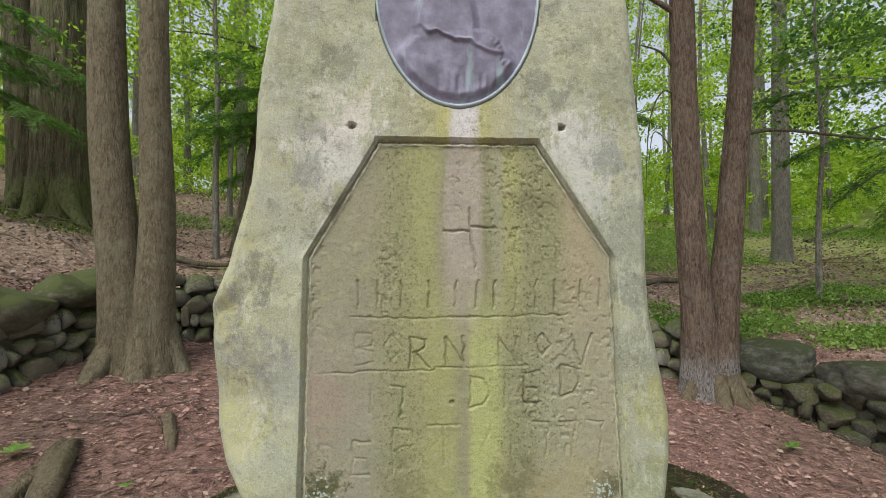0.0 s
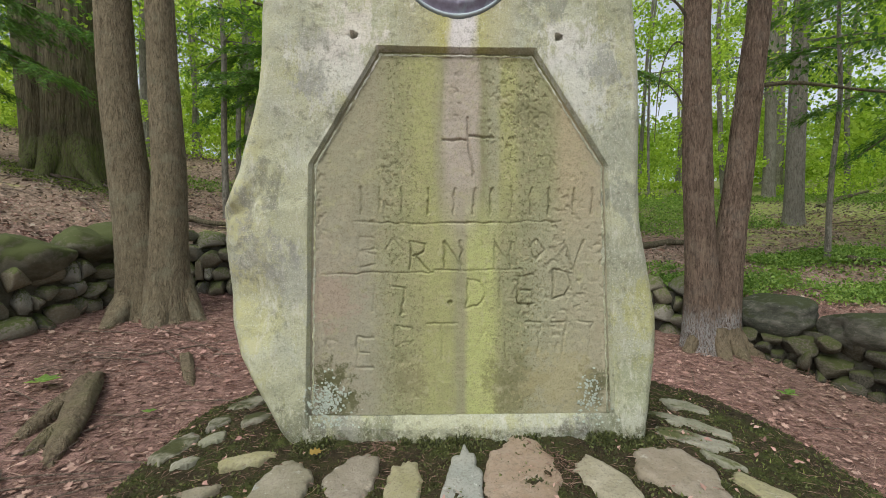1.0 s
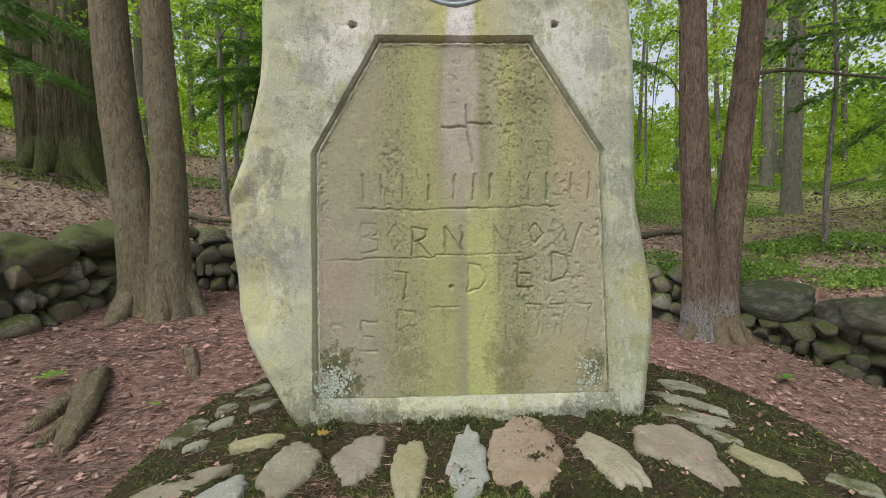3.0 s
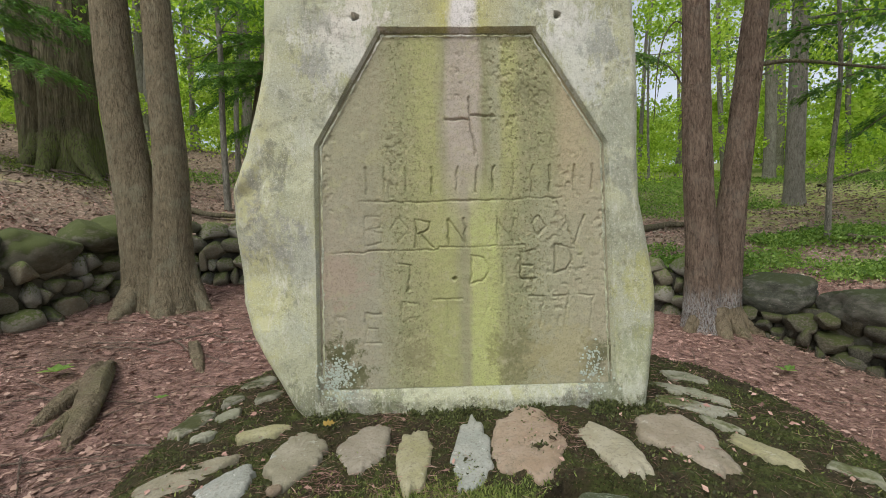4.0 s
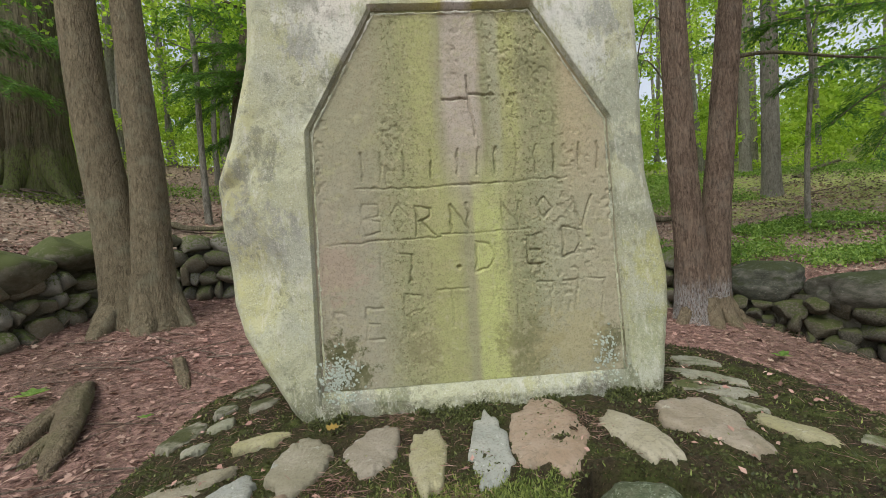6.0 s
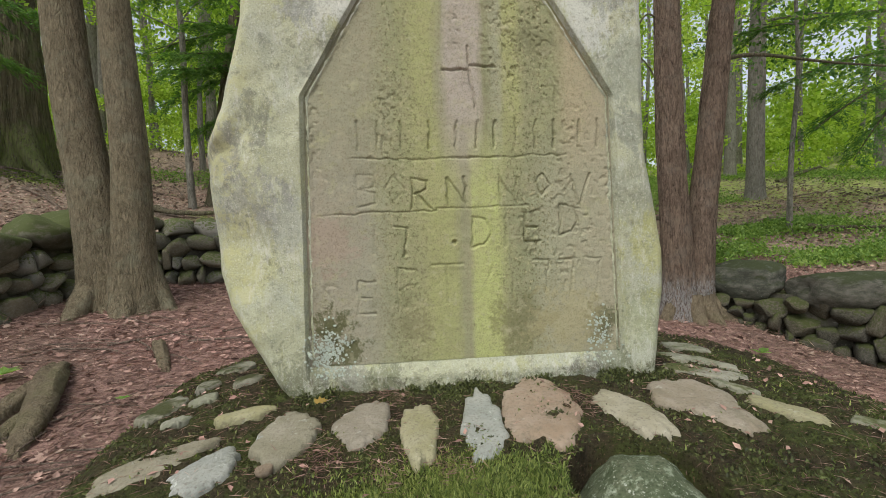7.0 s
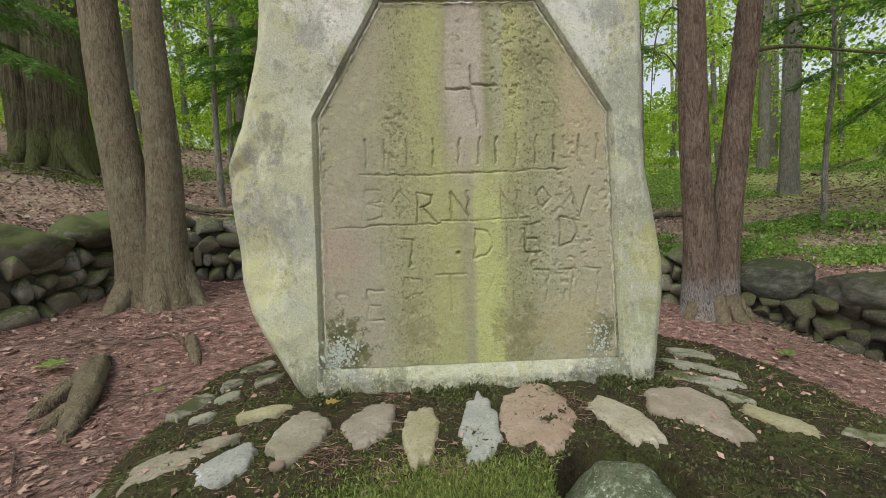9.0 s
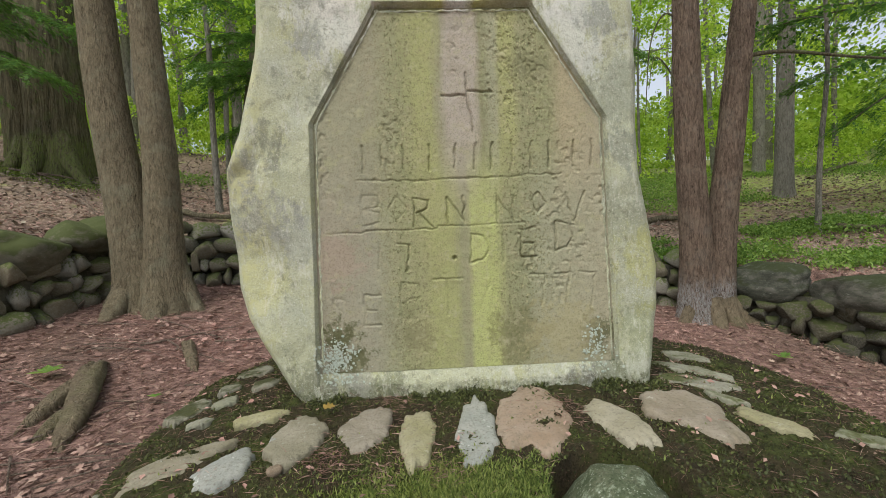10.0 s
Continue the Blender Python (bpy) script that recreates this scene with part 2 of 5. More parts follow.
    c = m.mix(m.math("MULTIPLY", m.range(m.noise(p, 36, 5, 0.7), 0.55, 0.68), 0.35), c, (0.40, 0.385, 0.25))
    m.color(c)
    h = m.math("ADD", speck, m.math("MULTIPLY", m.noise(p, 55, 7, 0.75), 0.8))
    return m.bump(h, 0.36, 0.004).m


def stone_mat(name, colours, moss=None, local=True, moss_amount=0.5, scale=9.0, lichen=0.4, pale=0.25, stain=0.4):
    m = Mat(name, 0.9, 0.22)
    p = m.coords(local)
    info = m.node("ShaderNodeObjectInfo").outputs["Random"]
    c = m.ramp(info, [(i / max(1, len(colours) - 1), k) for i, k in enumerate(colours)])
    n = m.noise(p, scale, 7, 0.66)
    c = m.mix(m.range(n, 0.36, 0.7), c, m.mix(pale, c, (0.50, 0.47, 0.40)))
    c = m.mix(m.math("MULTIPLY", m.range(m.noise(p, scale * 11, 4, 0.7), 0.5, 0.66), 0.5), c, (0.12, 0.11, 0.08))
    c = m.mix(m.math("MULTIPLY", m.range(m.noise(p, scale * 3.2, 5, 0.7), 0.62, 0.68), lichen), c, (0.50, 0.52, 0.46))
    c = m.mix(m.math("MULTIPLY", m.range(m.noise(p, scale * 2.2, 7, 0.75), 0.5, 0.68), stain), c, m.mix(0.6, c, (0.10, 0.095, 0.06)))
    if moss:
        up = m.xyz(m.node("ShaderNodeNewGeometry").outputs["Normal"])[2]
        k = m.math("ADD", m.math("MULTIPLY", up, 0.28), m.noise(p, scale * 0.8, 6, 0.65))
        c = m.mix(m.range(k, 0.78 - moss_amount * 0.5, 0.95 - moss_amount * 0.5), c, moss)
    m.color(c)
    return m.bump(m.math("ADD", n, m.math("MULTIPLY", m.noise(p, scale * 7, 5, 0.7), 0.5)), 0.6, 0.02).m


def lichened_boulder():
    """Green grey stone with a thin algal skin and crusts of white lichen."""
    m = Mat("lichened_boulder", 0.93, 0.18)
    p = m.coords(True)
    n, f = m.noise(p, 2.4, 8, 0.72), m.noise(p, 26, 5, 0.75)
    c = m.ramp(n, [(0.34, (0.045, 0.062, 0.028)), (0.5, (0.085, 0.105, 0.058)), (0.66, (0.13, 0.14, 0.09))])
    c = m.mix(m.range(f, 0.48, 0.62), c, m.mix(0.6, c, (0.03, 0.036, 0.018)))
    c = m.mix(m.math("MULTIPLY", m.range(m.noise(p, 5.5, 9, 0.8), 0.53, 0.60), 0.6), c, (0.30, 0.345, 0.25))
    c = m.mix(m.math("MULTIPLY", m.range(m.noise(p, 15, 6, 0.75), 0.60, 0.64), 0.8), c, (0.46, 0.49, 0.41))
    m.color(c)
    return m.bump(m.math("ADD", n, m.math("MULTIPLY", f, 0.5)), 0.7, 0.012).m


def bark_mat(name, dark, light, lichen=(0.30, 0.30, 0.25), lichen_amount=0.3, low=None, grain=1.0, stretch=0.22, plate=34.0):
    m = Mat(name, 0.95, 0.15)
    p = m.coords()
    v = m.coords(stretch=(1, 1, stretch))
    ridge = m.noise(v, 30 * grain, 8, 0.72, 0.9)
    flake = m.noise(v, 95 * grain, 6, 0.75, 0.6)
    k = m.math("ADD", m.math("MULTIPLY", ridge, 0.6), m.math("MULTIPLY", flake, 0.4))
    shift = m.node("ShaderNodeVectorMath")
    shift.operation = "MULTIPLY_ADD"
    wavy = m.node("ShaderNodeTexNoise", Scale=9.0 * grain, Detail=4.0)
    m.link(v, wavy.inputs["Vector"])
    m.link(wavy.outputs[1], shift.inputs[0])
    shift.inputs[1].default_value = (0.16 / grain,) * 3
    m.link(v, shift.inputs[2])
    plates = m.node("ShaderNodeTexVoronoi", Scale=plate * grain)
    plates.feature = "DISTANCE_TO_EDGE"
    m.link(shift.outputs[0], plates.inputs["Vector"])
    seam = m.range(plates.outputs["Distance"], 0.20, 0.0)
    c = m.ramp(k, [(0.40, dark), (0.48, tuple((a + b) / 2 for a, b in zip(dark, light))), (0.57, light)])
    c = m.mix(m.math("MULTIPLY", m.math("MULTIPLY", seam, m.range(flake, 0.38, 0.6)), 0.55), c, m.mix(0.35, dark, c))
    c = m.mix(m.math("MULTIPLY", m.range(m.noise(p, 2.2, 6, 0.65), 0.45, 0.65), 0.45), c, m.mix(0.5, c, dark))
    c = m.mix(m.math("MULTIPLY", m.range(m.noise(p, 3.6, 6, 0.65), 0.5, 0.66), lichen_amount), c, lichen)
    c = m.mix(m.math("MULTIPLY", m.range(m.noise(p, 85, 4, 0.7), 0.6, 0.68), lichen_amount), c, (0.36, 0.37, 0.31))
    if low:
        z = m.xyz(p)[2]
        edge = m.math("ADD", z, m.math("MULTIPLY", m.noise(v, 14, 5, 0.7), -0.75))
        c = m.mix(m.math("MULTIPLY", m.math("MULTIPLY", m.range(edge, low[0] + 0.14, low[0] - 0.14), m.range(flake, 0.40, 0.58)), 0.75), c, low[1])
    m.color(c)
    return m.bump(m.math("SUBTRACT", m.math("ADD", ridge, m.math("MULTIPLY", flake, 0.6)), m.math("MULTIPLY", seam, 0.3)), 1.0, 0.03).m


def leaf_mat(name, ramp, translucent=0.45, rough=0.6):
    m = Mat(name, rough, 0.3)
    g = m.node("ShaderNodeNewGeometry")
    c = m.ramp(g.outputs["Random Per Island"], ramp)
    n = m.noise(g.outputs["Position"], 0.55, 3)
    c = m.mix(m.range(n, 0.35, 0.65), c, m.mix(1.0, c, (0.72, 0.8, 0.75), "MULTIPLY"))
    m.color(c)
    if translucent:
        tr = m.node("ShaderNodeBsdfTranslucent")
        m.link(m.mix(1.0, c, (1.25, 1.25, 0.6), "MULTIPLY"), tr.inputs[0])
        mx = m.node("ShaderNodeMixShader")
        mx.inputs[0].default_value = translucent
        m.link(m.b.outputs[0], mx.inputs[1])
        m.link(tr.outputs[0], mx.inputs[2])
        m.link(mx.outputs[0], m.t.nodes["Material Output"].inputs[0])
    return m.m


def ground_mat():
    m = Mat("leaf_litter_soil", 0.95, 0.15)
    p = m.coords()
    n1, n2, n3 = m.noise(p, 0.8, 5, 0.6), m.noise(p, 14, 7, 0.7), m.noise(p, 75, 4, 0.75)
    c = m.ramp(n2, [(0.3, (0.065, 0.040, 0.033)), (0.45, (0.178, 0.110, 0.088)), (0.57, (0.270, 0.168, 0.138)), (0.72, (0.36, 0.24, 0.20))])
    c = m.mix(m.range(n1, 0.5, 0.7), c, m.mix(0.5, c, (0.148, 0.110, 0.083)))
    c = m.mix(m.math("MULTIPLY", m.range(n3, 0.52, 0.6), 0.7), c, (0.040, 0.026, 0.020))
    c = m.mix(m.math("MULTIPLY", m.range(m.noise(p, 50, 4, 0.75), 0.6, 0.66), 0.8), c, (0.319, 0.209, 0.165))
    # beyond the walls the floor turns paler, with patches of moss and seedlings
    x, y, z = m.xyz(p)
    far = m.math("MULTIPLY", m.range(y, 4.6, 6.0), m.range(m.math("ADD", m.noise(p, 1.5, 8, 0.75), m.math("MULTIPLY", m.range(m.math("ADD", x, m.math("MULTIPLY", y, 0.6)), 7.0, 15.0), 0.20)), 0.55, 0.66))
    beyond = m.math("MAXIMUM", m.range(y, 4.6, 5.4), m.range(m.math("ABSOLUTE", x), 4.6, 5.2))
    c = m.mix(m.math("MULTIPLY", beyond, 0.55), c, m.ramp(n2, [(0.32, (0.08, 0.062, 0.043)), (0.5, (0.27, 0.22, 0.155)), (0.68, (0.46, 0.39, 0.29))]))
    c = m.mix(m.math("MULTIPLY", far, 0.6), c, m.ramp(n2, [(0.35, (0.13, 0.20, 0.03)), (0.65, (0.36, 0.47, 0.09))]))
    m.color(c)
    return m.bump(m.math("ADD", n2, m.math("MULTIPLY", n3, 0.6)), 0.7, 0.025).m


def mound_mat():
    m = Mat("moss_and_earth", 0.97, 0.12)
    p = m.coords()
    n, f = m.noise(p, 9, 7, 0.7), m.noise(p, 120, 4, 0.75)
    c = m.ramp(n, [(0.34, (0.040, 0.033, 0.020)), (0.46, (0.070, 0.058, 0.031)), (0.54, (0.058, 0.063, 0.022)), (0.64, (0.087, 0.108, 0.031)), (0.75, (0.139, 0.169, 0.050))])
    c = m.mix(m.range(f, 0.5, 0.62), c, m.mix(0.65, c, (0.015, 0.016, 0.008)))
    c = m.mix(m.math("MULTIPLY", m.range(m.noise(p, 170, 3, 0.7), 0.62, 0.68), 0.7), c, (0.24, 0.13, 0.09))
    m.color(c)
    return m.bump(m.math("ADD", n, f), 1.0, 0.02).m


def bronze_mat(name, a, b, c3):
    m = Mat(name, 0.62, 0.35)
    p = m.coords()
    n = m.noise(p, 14, 6, 0.65)
    c = m.ramp(n, [(0.32, a), (0.52, b), (0.7, c3)])
    c = m.mix(m.math("MULTIPLY", m.range(m.noise(m.coords(stretch=(1, 1, 0.2)), 22, 5), 0.55, 0.7), 0.5), c, (0.30, 0.42, 0.42))
    m.b.inputs["Metallic"].default_value = 0.1
    m.color(c)
    return m.bump(m.noise(p, 60, 5, 0.7), 0.3, 0.004).m


GRANITE, PANEL = granite(), panel_stone()
COBBLE = stone_mat("set_fieldstone", [(0.205, 0.186, 0.128), (0.223, 0.178, 0.130), (0.190, 0.182, 0.118), (0.205, 0.182, 0.134), (0.228, 0.176, 0.132)], None, True, 0, 10, 0.35, 0.2, 0.55)
COBBLE_PINK = stone_mat("pink_fieldstone", [(0.248, 0.188, 0.124), (0.243, 0.180, 0.122)], None, True, 0, 9, 0.15, 0.2, 0.5)
COBBLE_PALE = stone_mat("pale_lichen_fieldstone", [(0.235, 0.258, 0.225), (0.262, 0.275, 0.240)], None, True, 0, 12, 0.8, 0.25, 0.6)
COBBLE_YELLOW = stone_mat("yellow_fieldstone", [(0.250, 0.238, 0.118), (0.242, 0.228, 0.132)], None, True, 0, 10, 0.3, 0.2, 0.5)
COBBLE_CREAM = stone_mat("cream_fieldstone", [(0.262, 0.244, 0.165), (0.270, 0.250, 0.170)], None, True, 0, 9, 0.2, 0.25, 0.45)
COBBLE_GREEN = stone_mat("algal_fieldstone", [(0.165, 0.175, 0.112), (0.188, 0.196, 0.130), (0.205, 0.205, 0.150)], (0.075, 0.085, 0.03), True, 0.12, 10, 0.4, 0.2, 0.5)
# right wall's mossy caps: its shade is put into these dark colours
BOULDER_SHADED = stone_mat("mossy_boulder_shaded", [(0.042, 0.046, 0.033), (0.055, 0.056, 0.041), (0.036, 0.042, 0.030), (0.062, 0.058, 0.042)], (0.034, 0.043, 0.018), True, 0.42, 5.0, 0.3, 0.16)
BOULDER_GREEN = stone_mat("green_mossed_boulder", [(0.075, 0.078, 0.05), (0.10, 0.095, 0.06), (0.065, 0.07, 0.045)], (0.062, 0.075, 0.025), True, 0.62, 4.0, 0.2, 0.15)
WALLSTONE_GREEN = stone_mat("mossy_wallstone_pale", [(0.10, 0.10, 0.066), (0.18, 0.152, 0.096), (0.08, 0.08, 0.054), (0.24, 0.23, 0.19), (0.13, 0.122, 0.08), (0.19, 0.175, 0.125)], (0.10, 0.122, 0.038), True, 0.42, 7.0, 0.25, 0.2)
# right wall's mossy stones, colours darkened to carry the shade there
WALLSTONE_SHADED = stone_mat("mossy_wallstone_shaded", [(0.030, 0.030, 0.021), (0.060, 0.054, 0.030), (0.022, 0.023, 0.016), (0.075, 0.066, 0.036), (0.036, 0.035, 0.024), (0.055, 0.054, 0.044)], (0.050, 0.060, 0.018), True, 0.45, 7.0, 0.2, 0.15)
BARK_LEFT = bark_mat("hemlock_bark_grey", (0.098, 0.082, 0.050), (0.272, 0.232, 0.150), (0.27, 0.275, 0.19), 0.4, stretch=0.34, plate=30.0)
BARK_RIGHT = bark_mat("hemlock_bark_red", (0.060, 0.043, 0.031), (0.250, 0.187, 0.136), lichen_amount=0.12, low=(-0.12, (0.34, 0.35, 0.34)), stretch=0.24, plate=32.0)
BARK_BIG = bark_mat("furrowed_oak_bark", (0.042, 0.038, 0.024), (0.18, 0.16, 0.10), (0.12, 0.15, 0.05), 0.55, grain=0.8, stretch=0.16)
BARK_OAK = bark_mat("mossy_oak_bark", (0.040, 0.037, 0.021), (0.185, 0.165, 0.10), (0.10, 0.125, 0.045), 0.6, low=(2.55, (0.13, 0.17, 0.04)), grain=0.5, stretch=0.13)
BARK_FAR = bark_mat("grey_bark", (0.10, 0.095, 0.075), (0.29, 0.275, 0.225), lichen_amount=0.4)
ROOT = bark_mat("root_bark", (0.11, 0.088, 0.055), (0.26, 0.215, 0.14), (0.17, 0.17, 0.08), 0.4)
COBBLE_DARK = stone_mat("mossy_flat_stone", [(0.15, 0.15, 0.105), (0.19, 0.185, 0.13)], (0.05, 0.055, 0.02), True, 0.25, 10, 0.3)
GROUND, MOUND = ground_mat(), mound_mat()
BRONZE = bronze_mat("weathered_bronze", (0.125, 0.115, 0.15), (0.19, 0.18, 0.235), (0.27, 0.265, 0.345))
VERDIGRIS = bronze_mat("verdigris_bronze", (0.25, 0.29, 0.32), (0.34, 0.41, 0.43), (0.42, 0.51, 0.50))
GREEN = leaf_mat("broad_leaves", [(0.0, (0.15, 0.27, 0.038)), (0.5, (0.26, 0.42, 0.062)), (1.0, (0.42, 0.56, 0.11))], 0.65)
# lighter copy of the broad leaves, with sunlight raised into the colour
BRIGHT = leaf_mat("painted_sunlit_leaves", [(0.0, (0.23, 0.36, 0.055)), (0.5, (0.38, 0.52, 0.09)), (1.0, (0.54, 0.66, 0.18))], 0.7)
HEMLOCK = leaf_mat("hemlock_needles", [(0.0, (0.054, 0.130, 0.032)), (0.5, (0.102, 0.212, 0.050)), (1.0, (0.182, 0.320, 0.075))], 0.45)
HERB = leaf_mat("herb_leaves", [(0.0, (0.10, 0.18, 0.04)), (0.6, (0.19, 0.31, 0.065)), (1.0, (0.32, 0.44, 0.13))], 0.45)
MOSS = leaf_mat("moss_shoots", [(0.0, (0.068, 0.100, 0.024)), (0.5, (0.176, 0.227, 0.052)), (1.0, (0.334, 0.370, 0.124))], 0.3)
LITTER = leaf_mat("fallen_leaves", [(0.0, (0.155, 0.088, 0.070)), (0.35, (0.32, 0.186, 0.148)), (0.65, (0.42, 0.256, 0.208)), (0.9, (0.46, 0.295, 0.24)), (1.0, (0.50, 0.355, 0.29))], 0.0, 0.75)
SLOPE_LITTER = leaf_mat("faded_leaves", [(0.0, (0.10, 0.078, 0.056)), (0.5, (0.20, 0.152, 0.115)), (0.85, (0.29, 0.225, 0.175)), (1.0, (0.45, 0.38, 0.31))], 0.0, 0.75)
NEEDLES = leaf_mat("fallen_needles", [(0.0, (0.17, 0.097, 0.077)), (0.6, (0.34, 0.20, 0.16)), (1.0, (0.50, 0.34, 0.27))], 0.0, 0.8)
TWIG = bark_mat("dead_twig", (0.10, 0.075, 0.055), (0.27, 0.21, 0.165), lichen_amount=0.2)
BOULDER_PALE = lichened_boulder()
LICHEN = stone_mat("pale_lichen", [(0.43, 0.51, 0.42), (0.50, 0.56, 0.47)], None, False, 0, 60, 0.2)
YELLOW_LEAF = leaf_mat("yellow_leaf", [(0.0, (0.240, 0.152, 0.032)), (1.0, (0.272, 0.176, 0.040))], 0.0)
DARK_MOSS = leaf_mat("dark_moss", [(0.0, (0.030, 0.034, 0.012)), (0.5, (0.070, 0.080, 0.024)), (1.0, (0.140, 0.158, 0.050))], 0.15)


# ---- lie of the land ----
WALL_LINE = [(-6.4, -2.0), (-4.75, 1.2), (-4.02, 2.9), (-3.95, 4.1), (-3.2, 4.72), (0.0, 4.95), (2.7, 4.75), (3.45, 4.1), (4.15, 3.45), (4.75, 2.5), (5.6, 0.6), (6.6, -2.0)]


def outside(x, y):
    """Signed distance from the wall line, positive beyond it."""
    x, y = np.asarray(x, float), np.asarray(y, float)
    best, sign = np.full(np.broadcast(x, y).shape, 1e9), np.ones(np.broadcast(x, y).shape)
    for (ax, ay), (bx, by) in zip(WALL_LINE, WALL_LINE[1:]):
        dx, dy = bx - ax, by - ay
        t = np.clip(((x - ax) * dx + (y - ay) * dy) / (dx * dx + dy * dy), 0, 1)
        d = np.hypot(x - ax - t * dx, y - ay - t * dy)
        s = dx * (y - ay) - dy * (x - ax)
        closer = d < best
        best, sign = np.where(closer, d, best), np.where(closer, np.where(s > 0, 1.0, -1.0), sign)
    return best * sign


def land(x, y):
    x, y = np.asarray(x, float), np.asarray(y, float)
    inner = -0.40 - 0.09 * np.clip(x, -6, 6) + 0.12 * np.clip(y, -3, 6) + 0.02 * fbm(x * 2.5, y * 2.5) + 0.14 * np.exp(-((x - 3.7) ** 2 + (y - 3.8) ** 2) / 0.9)
    s = outside(x, y)
    up = np.clip(s, 0, 60)
    outer = 0.60 - 0.08 * np.clip(x, -12, 12) + 0.26 * np.minimum(up, 9) + 0.13 * np.clip(up - 9, 0, 40) + 0.12 * fbm(x * 0.5, y * 0.5)
    front = smooth(-1.0, 3.0, y)
    k = smooth(-0.05, 0.30, s) * front
    return inner * (1 - k) + outer * k


# ---- ground ----
def build_ground():
    def axis(lo, hi, fine_lo, fine_hi, step):
        core = np.arange(fine_lo, fine_hi, step)
        left = fine_lo - np.geomspace(step, fine_lo - lo, 26)[::-1]
        right = core[-1] + np.geomspace(step, hi - core[-1], 34)
        return np.concatenate([left, core, right])
    xs, ys = axis(-400, 400, -7, 8, 0.075), axis(-400, 400, -3, 9, 0.075)
    X, Y = np.meshgrid(xs, ys)
    Z = land(X, Y) + 0.008 * fbm(X * 11, Y * 11)
    me = fast_mesh("ground", np.stack([X, Y, Z], -1).reshape(-1, 3), grid_faces(len(ys), len(xs)), GROUND, flat=False)
    tagged(new("ground", me), "woodland floor of reddish brown leaf litter rising behind the walls", "ground", kind="structure")


build_ground()


# ---- the monument ----
def edge_left(z):
    return np.interp(z, [0.40, 0.51, 0.56, 0.70, 0.80, 0.91, 1.05, 1.19, 1.29, 1.40, 1.54, 1.65, 1.77, 1.91, 2.22, 2.6, 2.75], [-0.50, -0.548, -0.588, -0.666, -0.722, -0.755, -0.765, -0.770, -0.756, -0.712, -0.676, -0.648, -0.637, -0.634, -0.585, -0.50, -0.35])


def edge_right(z):
    return np.interp(z, [0.40, 0.52, 0.61, 0.80, 0.94, 1.10, 1.23, 1.38, 1.56, 1.75, 1.92, 2.02, 2.25, 2.6, 2.75], [0.62, 0.633, 0.641, 0.662, 0.660, 0.630, 0.603, 0.594, 0.594, 0.588, 0.570, 0.560, 0.541, 0.46, 0.30])


PANEL_LOW, SHOULDER, PANEL_TOP = 0.622, 1.422, 1.772


def panel_left(z):
    return np.interp(z, [PANEL_LOW, SHOULDER, PANEL_TOP], [-0.478, -0.463, -0.255])


def panel_right(z):
    return np.interp(z, [PANEL_LOW, SHOULDER, PANEL_TOP], [0.496, 0.462, 0.230])


MED_X, MED_Z, MED_RX, MED_RZ = -0.012, 2.24, 0.252, 0.365


def slab_face(x, z):
    """How far back the rough front of the slab lies."""
    l, r = edge_left(z), edge_right(z)
    d = np.minimum(x - l, r - x)
    y = 0.07 * np.clip(1 - d / 0.05, 0, 1) ** 2.0
    chip = np.clip(-0.575 + 0.05 * vnoise(z * 5, 1.5) - x, 0, 1) * smooth(0.05, -0.05, z - 1.38 - 0.9 * (x + 0.60) + 0.03 * vnoise(x * 25, z * 25))
    y = y + 0.24 * chip + 0.012 * fbm(x * 4, z * 4, 2.2) + 0.004 * fbm(x * 22, z * 22, 5.0) + 0.0016 * fbm(x * 90, z * 90, 1.0)
    for hx, hz in ((-0.332, 1.814), (0.305, 1.819)):
        y = y + 0.05 * smooth(0.011, 0.006, np.hypot(x - hx, z - hz))
    y = y + 0.030 * smooth(1.0, 0.98, np.hypot((x - MED_X) / (MED_RX + 0.003), (z - MED_Z) / (MED_RZ + 0.003)))
    return y


